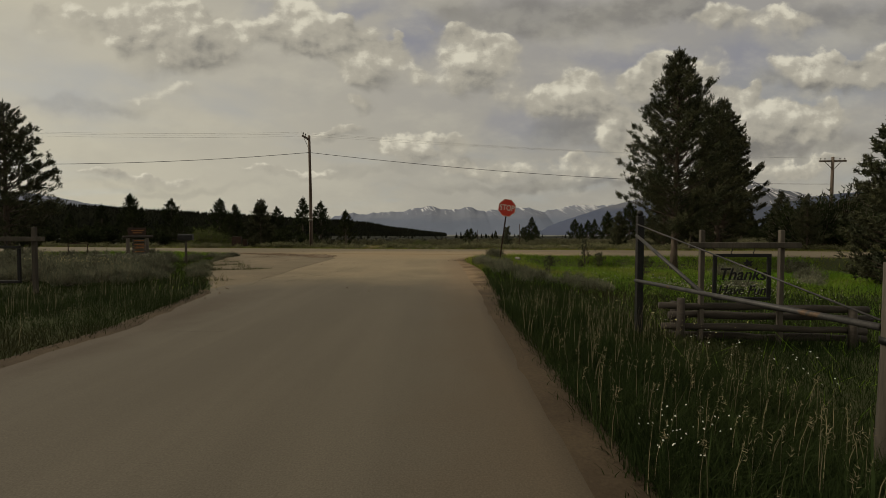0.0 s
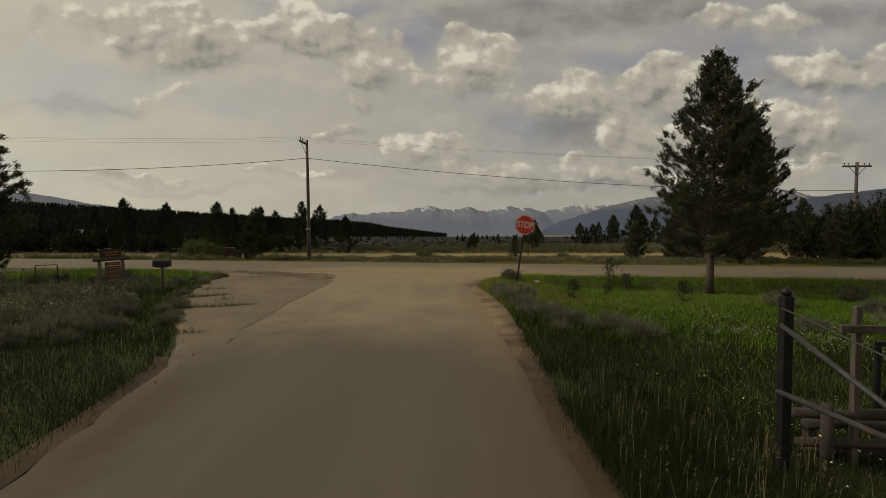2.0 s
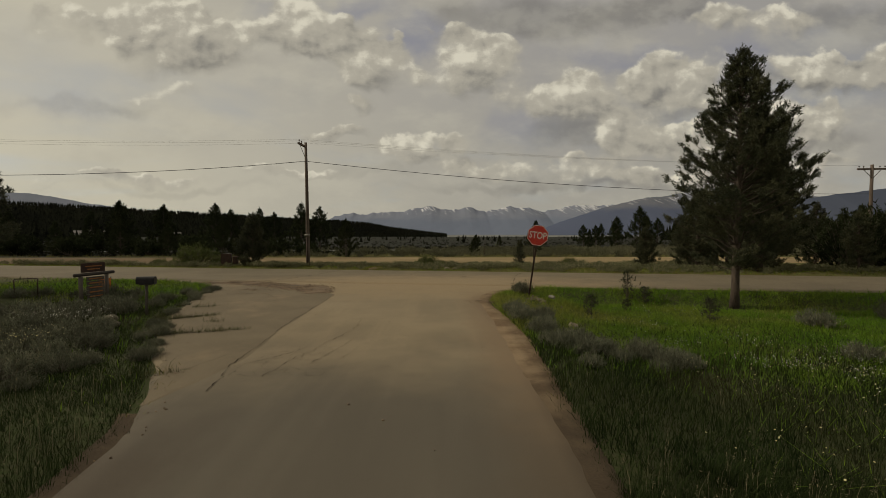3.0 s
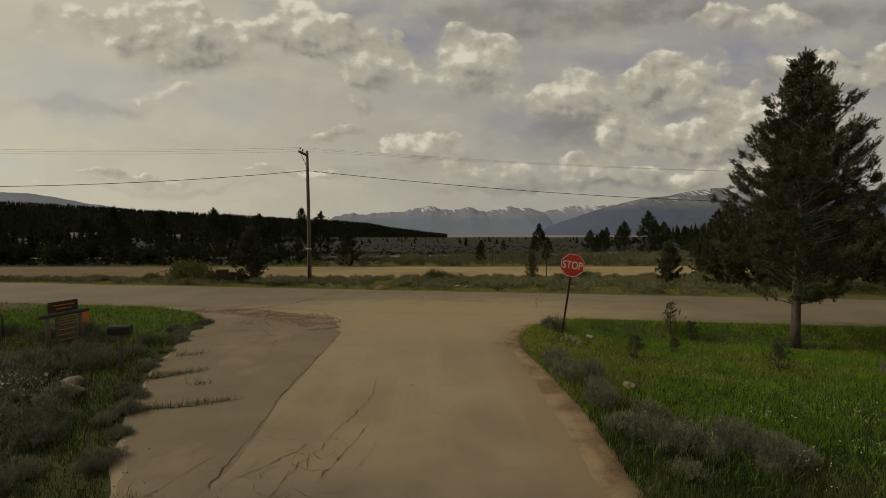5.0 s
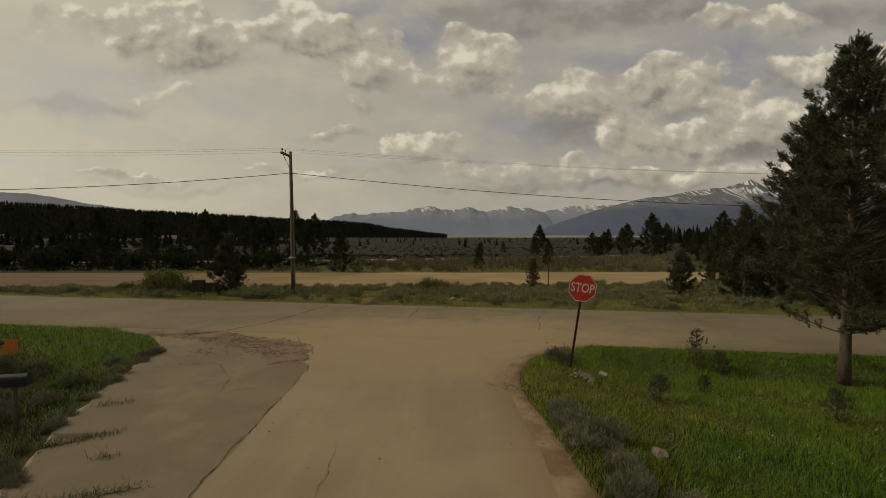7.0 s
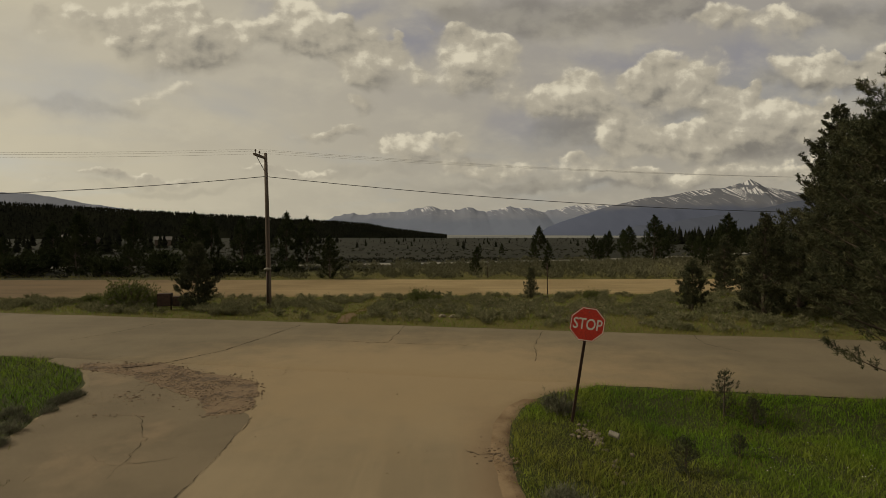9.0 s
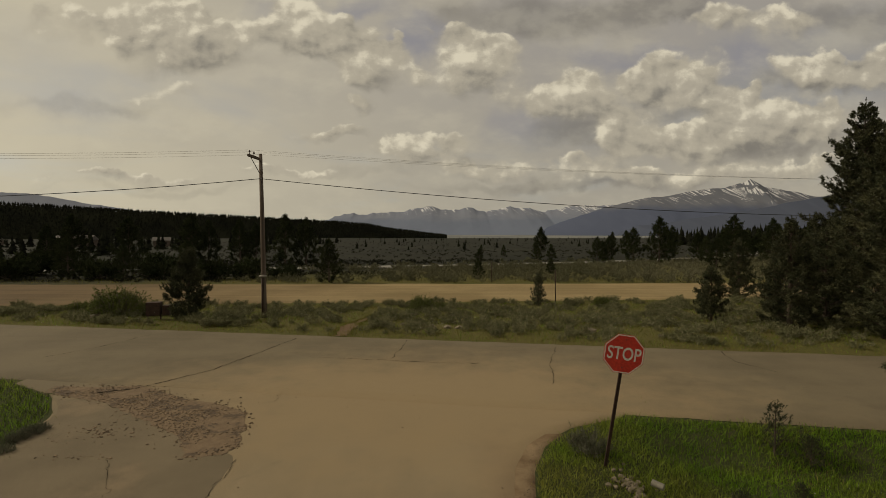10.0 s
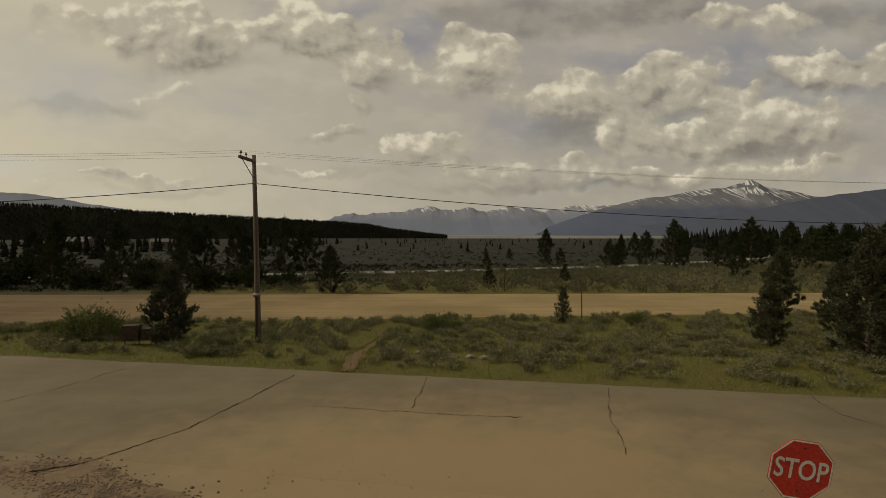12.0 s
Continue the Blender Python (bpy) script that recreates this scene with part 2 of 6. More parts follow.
WOOD = material("weathered_wood", (0.062, 0.052, 0.040), (0.108, 0.092, 0.070), 6, 0.9, fine=60, bump=0.5, deep=0.006, each=0.12, stretch=(1, 1, 0.12))
LOG = material("log_wood", (0.038, 0.031, 0.024), (0.066, 0.055, 0.043), 5, 0.92, fine=45, bump=0.6, deep=0.01, each=0.15, stretch=(0.15, 1, 1))
POLE_WOOD = material("pole_wood", (0.10, 0.075, 0.055), (0.155, 0.12, 0.09), 4, 0.9, fine=50, bump=0.5, deep=0.008, stretch=(1, 1, 0.06))
BLACK_STEEL = material("black_steel", (0.012, 0.012, 0.012), (0.022, 0.020, 0.018), 12, 0.5, 0.3, fine=80, bump=0.15, deep=0.002, spot=(0.06, 0.035, 0.02), spots=(0.66, 0.72))
GREY_STEEL = material("galvanised_steel", (0.050, 0.048, 0.045), (0.080, 0.075, 0.070), 9, 0.6, 0.5, fine=70, bump=0.1, deep=0.002, spot=(0.12, 0.08, 0.05), spots=(0.62, 0.7))
RUST = material("rusty_brown", (0.036, 0.022, 0.016), (0.062, 0.036, 0.024), 7, 0.8, 0.1, fine=60, bump=0.3, deep=0.004)
SIGN_RED = material("sign_red", (0.47, 0.040, 0.024), (0.54, 0.048, 0.028), 3, 0.5, fine=25, bump=0.03, deep=0.001, spot=(0.34, 0.055, 0.04), spots=(0.62, 0.72))
SIGN_WHITE = material("sign_white", (0.60, 0.56, 0.48), (0.70, 0.66, 0.58), 5, 0.5, fine=30, bump=0.03, deep=0.001)
OCHRE = material("ochre_paint", (0.28, 0.12, 0.03), (0.34, 0.15, 0.04), 6, 0.75, fine=30, bump=0.1, deep=0.002)
ORANGE = material("orange_board", (0.40, 0.125, 0.022), (0.46, 0.150, 0.030), 4, 0.65, fine=30, bump=0.1, deep=0.002, spot=(0.30, 0.10, 0.028), spots=(0.6, 0.7))
CERAMIC = material("brown_ceramic", (0.05, 0.03, 0.022), (0.07, 0.045, 0.03), 9, 0.3, fine=40, bump=0.0)
PALE_PLASTIC = material("pale_cap", (0.17, 0.155, 0.12), (0.22, 0.20, 0.155), 9, 0.5, fine=40, bump=0.05)
WIRE = material("dark_cable", (0.012, 0.012, 0.012), (0.018, 0.018, 0.018), 9, 0.6, fine=40, bump=0.0)
WIRE_GREY = material("bare_wire", (0.55, 0.53, 0.49), (0.60, 0.58, 0.54), 9, 0.5, 0.2, fine=40, bump=0.0)
PETAL_W = material("white_petals", (0.50, 0.48, 0.40), (0.58, 0.55, 0.46), 5, 0.7, bump=0.0, fine=9, island=0.15)
PETAL_Y = material("yellow_petals", (0.46, 0.40, 0.16), (0.52, 0.46, 0.22), 5, 0.7, bump=0.0, fine=9, island=0.2)
VALLEY_LIGHT = material("pale_valley", (0.22, 0.21, 0.18), (0.28, 0.26, 0.22), 0.004, 0.95, bump=0.0, fine=0.02)
ROOF = material("pale_roof", (0.085, 0.075, 0.065), (0.12, 0.105, 0.09), 2, 0.6, fine=9, bump=0.1)
HOUSE_WALL = material("dark_siding", (0.10, 0.075, 0.055), (0.14, 0.11, 0.085), 2, 0.85, fine=9, bump=0.2)


def dusty_asphalt(name, dark, mid, pale, dust):
    """Worn asphalt, the drive's near end painted darker for dimmer light, under tan dust towards the junction; reddish
    sand washed over the drive's right edge.
    """
    m = bpy.data.materials.new(name)
    m.use_nodes = True
    g = Graph(m.node_tree)
    at = g.put("ShaderNodeTexCoord").outputs["Object"]
    x, y, _ = g.put("ShaderNodeSeparateXYZ", {0: at}).outputs
    broad, small, grit = g.noise(at, 0.30, 5, 0.6), g.noise(at, 3.2, 6, 0.65), g.noise(at, 95.0, 3, 0.6)
    stripes = (1.6, 0.10, 1.0) if name == "drive_asphalt" else (0.10, 1.3, 1.0)
    lane = g.noise(g.vec("MULTIPLY", at, stripes), 1.0, 4, 0.6)
    col = g.mix(g.ramp(broad, 0.35, 0.65), tuple(c * 0.92 for c in mid), tuple(c * 1.16 for c in mid))
    col = g.mix(g.ramp(lane, 0.45, 0.75, 0.0, 0.7), col, pale)
    col = g.mix(g.ramp(small, 0.55, 0.8, 0.0, 0.6), col, tuple(c * 0.78 for c in mid))
    if dark:
        # dimmer light near the gate painted into the asphalt and its edge sand
        up_drive = g.math("ADD", y, g.math("MULTIPLY", g.math("SUBTRACT", broad, 0.5), 5.0))
        col = g.mix(g.ramp(up_drive, 9.5, 15.0, 0.92, 0.0), col, g.mix(g.ramp(lane, 0.4, 0.7), dark, tuple(c * 1.15 for c in dark)))
        edge = g.math("ADD", x, g.math("MULTIPLY", g.math("SUBTRACT", g.noise(at, 1.1, 6, 0.65), 0.5), 0.9))
        col = g.mix(g.ramp(edge, -0.35, 0.75, 0.0, 0.85), col, g.mix(g.ramp(up_drive, 8.0, 13.0), (0.094, 0.070, 0.043), (0.200, 0.140, 0.080)))
        verge = g.math("ADD", x, g.math("MULTIPLY", g.math("SUBTRACT", g.noise(at, 1.3, 6, 0.65), 0.5), 0.9))
        rim_dirt = g.math("MULTIPLY", g.ramp(verge, -3.35, -2.65, 0.85, 0.0), g.ramp(up_drive, 8.0, 11.0, 1.0, 0.0))
        col = g.mix(rim_dirt, col, (0.070, 0.053, 0.035))
        col = g.mix(g.ramp(up_drive, 21.5, 24.0, 0.0, 0.9), col, (0.152, 0.123, 0.076))
    # dust tracked round the drive's mouth; its fade also paints the road's shaded ends
    mouth = g.vec("LENGTH", g.vec("MULTIPLY", g.vec("SUBTRACT", at, (-1.2, 24.4, 0)), (0.105, 0.20, 0)), out=1)
    mouth = g.math("ADD", mouth, g.math("MULTIPLY", g.math("SUBTRACT", g.noise(at, 0.8, 6, 0.65), 0.5), 1.1))
    col = g.mix(g.ramp(mouth, 0.25, 1.20, 0.96, 0.0), col, dust)
    value = g.ramp(grit, 0.25, 0.75, 0.78, 1.22, smooth=False)
    col = g.mix(1.0, col, g.put("ShaderNodeCombineColor", {0: value, 1: value, 2: value}).outputs[0], "MULTIPLY")
    p = g.put("ShaderNodeBsdfPrincipled", {"Base Color": col, "Roughness": 0.93})
    p.inputs["Specular IOR Level"].default_value = 0.25
    nb = g.put("ShaderNodeBump", {"Height": g.math("ADD", grit, g.math("MULTIPLY", small, 2.0)), "Strength": 0.3, "Distance": 0.006})
    g.tree.links.new(nb.outputs[0], p.inputs["Normal"])
    g.tree.links.new(p.outputs[0], g.put("ShaderNodeOutputMaterial").inputs[0])
    return m


def graded_soil(name, axis, start, end, size, wander, dimmed, dry):
    """Sand or dirt along one axis: dimmer light painted in at the start, dry and pale beyond."""
    m = bpy.data.materials.new(name)
    m.use_nodes = True
    g = Graph(m.node_tree)
    at = g.put("ShaderNodeTexCoord").outputs["Object"]
    along = g.put("ShaderNodeSeparateXYZ", {0: at}).outputs[axis]
    big, grit = g.noise(at, size, 6, 0.62), g.noise(at, 50.0, 4, 0.65)
    ruts = g.noise(g.vec("MULTIPLY", at, (0.06, 1.4, 1.0) if axis == 0 else (1.4, 0.06, 1.0)), 1.0, 4, 0.6)
    col = g.mix(g.ramp(g.math("MULTIPLY_ADD", big, wander, along), start, end), g.mix(g.ramp(big, 0.35, 0.65), *dimmed), g.mix(g.ramp(big, 0.38, 0.60), *dry))
    value = g.math("MULTIPLY", g.ramp(grit, 0.25, 0.75, 0.78, 1.22, smooth=False), g.ramp(ruts, 0.3, 0.7, 0.88, 1.10))
    col = g.mix(1.0, col, g.put("ShaderNodeCombineColor", {0: value, 1: value, 2: value}).outputs[0], "MULTIPLY")
    p = g.put("ShaderNodeBsdfPrincipled", {"Base Color": col, "Roughness": 0.97})
    p.inputs["Specular IOR Level"].default_value = 0.12
    nb = g.put("ShaderNodeBump", {"Height": grit, "Strength": 0.5, "Distance": 0.008})
    g.tree.links.new(nb.outputs[0], p.inputs["Normal"])
    g.tree.links.new(p.outputs[0], g.put("ShaderNodeOutputMaterial").inputs[0])
    return m


# near end dark to follow the weaker light painted on the drive
SAND = graded_soil("sandy_shoulder", 1, 11.0, 16.0, 1.1, 4.0, ((0.058, 0.042, 0.026), (0.080, 0.059, 0.036)), ((0.150, 0.100, 0.055), (0.245, 0.176, 0.102)))
# west end darkened: cloud shade put into the dirt colour
DIRT_ROAD = graded_soil("packed_dirt", 0, -30.0, 10.0, 0.12, 12.0, ((0.125, 0.087, 0.046), (0.150, 0.104, 0.055)), ((0.232, 0.172, 0.082), (0.285, 0.214, 0.106)))
ASPHALT = dusty_asphalt("drive_asphalt", (0.092, 0.079, 0.058), (0.222, 0.175, 0.106), (0.272, 0.213, 0.127), (0.268, 0.200, 0.111))
# base tone kept dark so shade towards the road's ends is in the colour
ASPHALT_GREY = dusty_asphalt("road_asphalt", None, (0.144, 0.117, 0.072), (0.176, 0.141, 0.085), (0.268, 0.200, 0.111))


def mountain_material(name, rock_a, rock_b, forest, snow_from, snow_to, tree_line, amount, fan=None, bare=(0.46, 0.53)):
    """Forest below, bare rock above, snow lying in streaks down the gullies; the colours given already hold distance
    haze.
    """
    m = bpy.data.materials.new(name)
    m.use_nodes = True
    g = Graph(m.node_tree)
    at = g.put("ShaderNodeTexCoord").outputs["Object"]
    z = g.put("ShaderNodeSeparateXYZ", {0: at}).outputs[2]
    n = g.noise(at, 0.004, 7, 0.65)
    rock = g.mix(g.ramp(n, 0.35, 0.65), rock_a, rock_b)
    line = g.math("ADD", z, g.math("MULTIPLY", g.math("SUBTRACT", n, 0.5), 120.0))
    col = g.mix(g.ramp(line, tree_line - 30, tree_line + 45), forest, rock)
    tilt = g.put("ShaderNodeCombineXYZ", {0: g.math("ADD", g.put("ShaderNodeSeparateXYZ", {0: at}).outputs[0], g.math("MULTIPLY", z, 0.8)), 1: 0.0, 2: z}).outputs[0]
    if fan:
        # gullies that spread from the summit
        east = g.math("SUBTRACT", g.put("ShaderNodeSeparateXYZ", {0: at}).outputs[0], fan[0])
        open_ = g.math("DIVIDE", east, g.math("MAXIMUM", g.math("SUBTRACT", fan[1], z), 40.0))
        spread_out = g.put("ShaderNodeCombineXYZ", {0: g.math("MULTIPLY", open_, 230.0), 1: 0.0, 2: z}).outputs[0]
        near_top = g.ramp(g.math("ABSOLUTE", g.math("SUBTRACT", east, 30.0)), 130.0, 190.0, 1.0, 0.0)
        tilt = g.mix(near_top, tilt, spread_out)
    streak = g.noise(g.vec("MULTIPLY", tilt, (0.017, 1.0, 0.0032)), 1.0, 3, 0.55, warp=0.12)
    thin = g.math("ABSOLUTE", g.math("SUBTRACT", streak, 0.52))
    high = g.ramp(g.math("ADD", z, g.math("MULTIPLY", g.math("SUBTRACT", n, 0.5), 160.0)), snow_from, snow_to, 0.0, amount)
    snow = g.math("SUBTRACT", 1.0, g.ramp(g.math("SUBTRACT", thin, high), 0.0, 0.012))
    snow = g.math("MULTIPLY", snow, g.ramp(z, snow_from - 25, snow_from + 25))
    snow = g.math("MULTIPLY", snow, g.ramp(g.noise(at, 0.009, 4, 0.6), *bare))
    col = g.mix(snow, col, (0.66, 0.66, 0.66))
    p = g.put("ShaderNodeBsdfPrincipled", {"Base Color": col, "Roughness": 0.95})
    p.inputs["Specular IOR Level"].default_value = 0.0
    g.tree.links.new(p.outputs[0], g.put("ShaderNodeOutputMaterial").inputs[0])
    return m


def ground_material():
    """Meadow soil with thin grass; cloud shade painted dark on the plain; pale hay meadows on the far valley floor."""
    m = bpy.data.materials.new("meadow_soil")
    m.use_nodes = True
    g = Graph(m.node_tree)
    at = g.put("ShaderNodeTexCoord").outputs["Object"]
    far = g.put("ShaderNodeSeparateXYZ", {0: at}).outputs[1]
    n, small = g.noise(at, 0.35, 6, 0.6), g.noise(at, 16.0, 4, 0.65)
    meadow = g.mix(g.ramp(n, 0.35, 0.65), (0.040, 0.048, 0.018), (0.040, 0.058, 0.014))
    meadow = g.mix(g.ramp(small, 0.3, 0.75), meadow, (0.066, 0.060, 0.030))
    turf = g.mix(g.ramp(n, 0.38, 0.62), (0.090, 0.080, 0.025), (0.066, 0.072, 0.018))
    turf = g.mix(g.ramp(small, 0.35, 0.7), turf, (0.128, 0.108, 0.038))
    meadow = g.mix(g.ramp(far, 24.0, 29.0), meadow, turf)
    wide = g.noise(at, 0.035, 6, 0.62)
    shaded_plain = g.mix(g.ramp(wide, 0.4, 0.62), (0.020, 0.021, 0.014), (0.029, 0.029, 0.019))
    # border of the painted cloud shade, nearer towards the west
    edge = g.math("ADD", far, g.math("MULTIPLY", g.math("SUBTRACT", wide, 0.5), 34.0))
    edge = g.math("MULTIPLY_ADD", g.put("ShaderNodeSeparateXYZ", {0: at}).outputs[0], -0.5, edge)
    col = g.mix(g.ramp(edge, 62.0, 84.0), meadow, shaded_plain)
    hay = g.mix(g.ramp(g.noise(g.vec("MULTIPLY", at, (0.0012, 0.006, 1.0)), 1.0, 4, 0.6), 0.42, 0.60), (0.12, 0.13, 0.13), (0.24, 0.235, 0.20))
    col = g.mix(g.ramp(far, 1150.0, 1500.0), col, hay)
    p = g.put("ShaderNodeBsdfPrincipled", {"Base Color": col, "Roughness": 0.97})
    p.inputs["Specular IOR Level"].default_value = 0.1
    nb = g.put("ShaderNodeBump", {"Height": small, "Strength": 0.6, "Distance": 0.02})
    g.tree.links.new(nb.outputs[0], p.inputs["Normal"])
    g.tree.links.new(p.outputs[0], g.put("ShaderNodeOutputMaterial").inputs[0])
    return m


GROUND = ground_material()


# ---- building helpers ----
def tri_mesh(name, verts, faces, mat, smooth=False):
    me = bpy.data.meshes.new(name)
    verts, faces = np.asarray(verts, np.float32), np.asarray(faces, np.int32)
    me.vertices.add(len(verts))
    me.vertices.foreach_set("co", verts.ravel())
    me.loops.add(faces.size)
    me.loops.foreach_set("vertex_index", faces.ravel())
    me.polygons.add(len(faces))
    me.polygons.foreach_set("loop_start", np.arange(0, faces.size, faces.shape[1], dtype=np.int32))
    if smooth:
        me.polygons.foreach_set("use_smooth", np.ones(len(faces), bool))
    me.update(calc_edges=True)
    me.materials.append(mat)
    return me


def bm_mesh(name, bm, mat, smooth=False):
    me = bpy.data.meshes.new(name)
    bmesh.ops.recalc_face_normals(bm, faces=bm.faces)
    bm.to_mesh(me)
    bm.free()
    if smooth:
        for f in me.polygons:
            f.use_smooth = True
    me.materials.append(mat)
    return me


def part(name, me, parent, label=""):
    ob = new(name, me)
    ob.parent = parent
    return tagged(ob, label)


def thing(name, m, label, category, group="", kind=""):
    ob = new(name)
    ob.empty_display_size = 0.1
    ob.matrix_world = m
    return tagged(ob, label, category, group, kind)


def box_bm(cx, cy, cz, sx, sy, sz, bevel=0.01, bm=None, turn=None):
    bm = bm or bmesh.new()
    m = Matrix.Translation((cx, cy, cz)) @ (turn or Matrix()) @ Matrix.Diagonal((sx, sy, sz, 1))
    made = bmesh.ops.create_cube(bm, size=1, matrix=m)
    if bevel:
        edges = list({e for v in made["verts"] for e in v.link_edges})
        bmesh.ops.bevel(bm, geom=edges, offset=bevel, segments=2, affect="EDGES", profile=0.6)
    return bm


def rod_arrays(points, radii, sides=8, cap=True):
    """A tapered, bent rod through the points: vertices and triangles."""
    pts = np.array(points, float)
    n = len(pts)
    d = np.gradient(pts, axis=0)
    d /= np.linalg.norm(d, axis=1)[:, None] + 1e-9
    ref = np.where(np.abs(d[:, 2:3]) > 0.9, np.array([[1.0, 0, 0]]), np.array([[0, 0, 1.0]]))
    a = np.cross(d, ref)
    a /= np.linalg.norm(a, axis=1)[:, None] + 1e-9
    b = np.cross(d, a)
    ang = np.linspace(0, 2 * math.pi, sides, endpoint=False)
    ring = pts[:, None] + np.array(radii)[:, None, None] * (np.cos(ang)[None, :, None] * a[:, None] + np.sin(ang)[None, :, None] * b[:, None])
    verts = ring.reshape(-1, 3)
    f = []
    for i in range(n - 1):
        for j in range(sides):
            p, q = i * sides + j, i * sides + (j + 1) % sides
            f += [(p, q, q + sides), (p, q + sides, p + sides)]
    if cap:
        verts = np.vstack([verts, pts[:1], pts[-1:]])
        for j in range(sides):
            f.append((len(verts) - 2, (j + 1) % sides, j))
            f.append((len(verts) - 1, (n - 1) * sides + j, (n - 1) * sides + (j + 1) % sides))
    return verts, np.array(f)


def rod(name, points, radii, mat, parent, label="", sides=8, smooth=True):
    v, f = rod_arrays(points, radii, sides)
    return part(name, tri_mesh(name, v, f, mat, smooth), parent, label)


def text_mesh(name, body, size, depth, mat, wide=1.0, shear=0.0, fat=0.0):
    """Raised letters in the built-in font, upright in the xz plane and read from -y."""
    cu = bpy.data.curves.new(name, "FONT")
    cu.body, cu.size, cu.extrude, cu.shear, cu.offset = body, size, depth, shear, fat
    cu.align_x, cu.align_y, cu.resolution_u = "CENTER", "CENTER", 4
    tmp = bpy.data.objects.new(name, cu)
    scene.collection.objects.link(tmp)
    me = bpy.data.meshes.new_from_object(tmp.evaluated_get(bpy.context.evaluated_depsgraph_get()))
    bpy.data.objects.remove(tmp)
    me.transform(Matrix.Rotation(radians(90), 4, "X") @ Matrix.Diagonal((wide, 1, 1, 1)))
    me.materials.clear()
    me.materials.append(mat)
    me.name = name
    return me


# ---- lie of the land ----
def step(a, b, v):
    t = np.clip((np.asarray(v, float) - a) / (b - a), 0, 1)
    return t * t * (3 - 2 * t)


def waves(x, y):
    return (np.sin(x * 0.9 + 1.3 * np.sin(y * 0.53)) * np.sin(y * 0.8 + np.sin(x * 0.61) + 0.7)
            + 0.5 * np.sin(x * 2.3 + y * 1.1) * np.sin(y * 2.1 - x * 0.7 + 2))


CROSS_AT, CROSS_SLOPE, CROSS_HALF = 27.3, -0.16, 3.4
EDGE_Y = [-40, 5.3, 6.4, 8.0, 9.8, 12.0, 13.4, 15.0, 17.1, 21.0, 22.3, 23.4, 24.6, 25.6]
EDGE_LEFT = [-3.4, -3.4, -3.4, -3.65, -4.0, -5.0, -5.9, -6.75, -7.7, -8.9, -9.15, -9.6, -10.6, -12.5]
RIGHT_Y = [-40, 8, 11, 14.5, 17, 18.5, 19.6, 20.8, 21.8, 22.6, 23.2, 25.2]
EDGE_RIGHT = [0.82, 0.80, 0.93, 1.10, 0.96, 0.86, 0.86, 1.08, 1.5, 2.3, 3.6, 5.0]


def left_edge(y):
    return np.interp(y, EDGE_Y, EDGE_LEFT)


def right_edge(y):
    return np.interp(y, RIGHT_Y, EDGE_RIGHT)


def cross_mid(x):
    return CROSS_AT + CROSS_SLOPE * x


def dirt_near(x):
    return 45.2 + 0.07 * np.clip(x, -60, 60)


def dirt_far(x):
    return 56.4 + 0.015 * np.clip(x, -200, 200)


def land(x, y):
    """Height of the ground."""
    x, y = np.asarray(x, float), np.asarray(y, float)
    xc = np.clip(x, -45, 60)
    s1, s2 = CROSS_AT + CROSS_HALF + CROSS_SLOPE * xc, 44.2 + 0.07 * xc
    h = -0.6 * step(0, 1, (y - s1) / (s2 - s1))
    h = h - 0.0065 * np.clip(y - 57, 0, 743) - 11.5 * step(800, 1300, y)
    # the meadow east of the drive lies half a metre lower, below banks along the drive and the road
    corner = 1 - np.exp(-(((x - 2.0) / 1.6) ** 2 + ((y - 21.3) / 1.8) ** 2))
    h = h - 0.50 * step(0, 3.2, x - right_edge(y)) * step(0.1, 1.5, cross_mid(x) - CROSS_HALF - y) * corner
    paved = np.maximum(step(CROSS_HALF + 1.8, CROSS_HALF + 0.7, np.abs(y - cross_mid(x))),
                       step(1.5, 0.7, left_edge(y) - x) * step(1.5, 0.7, x - right_edge(y)) * (y < 26))
    paved = np.maximum(paved, ((y > dirt_near(x) - 0.6) & (y < dirt_far(x) + 0.6)).astype(float))
    rough = np.clip(1 - paved, 0, 1) * 0.05 * (1 + 2 * step(70, 200, y))
    return h + rough * waves(x, y) - 0.012 * np.clip(paved, 0, 1) * (y < 40)


def spread(fine_lo, fine_hi, pitch, far_lo, far_hi, grow=1.13):
    mid = list(np.arange(fine_lo, fine_hi, pitch))
    up, w = [fine_hi], pitch
    while up[-1] < far_hi:
        w *= grow
        up.append(up[-1] + w)
    down, w = [], pitch
    at = fine_lo
    while at > far_lo:
        w *= grow
        at -= w
        down.append(at)
    return np.array(down[::-1] + mid + up)


def sheet(name, X, Y, Z, mat, smooth=True):
    r, c = X.shape
    verts = np.stack([X, Y, Z], -1).reshape(-1, 3)
    i = np.arange(r * c).reshape(r, c)
    quads = np.stack([i[:-1, :-1], i[:-1, 1:], i[1:, 1:], i[1:, :-1]], -1).reshape(-1, 4)
    return tri_mesh(name, verts, quads, mat, smooth)


gx, gy = spread(-26, 26, 0.45, -6000, 6000), spread(-4, 62, 0.45, -4000, 4900)
GX, GY = np.meshgrid(gx, gy)
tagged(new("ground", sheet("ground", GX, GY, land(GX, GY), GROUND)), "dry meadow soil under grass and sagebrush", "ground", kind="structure")


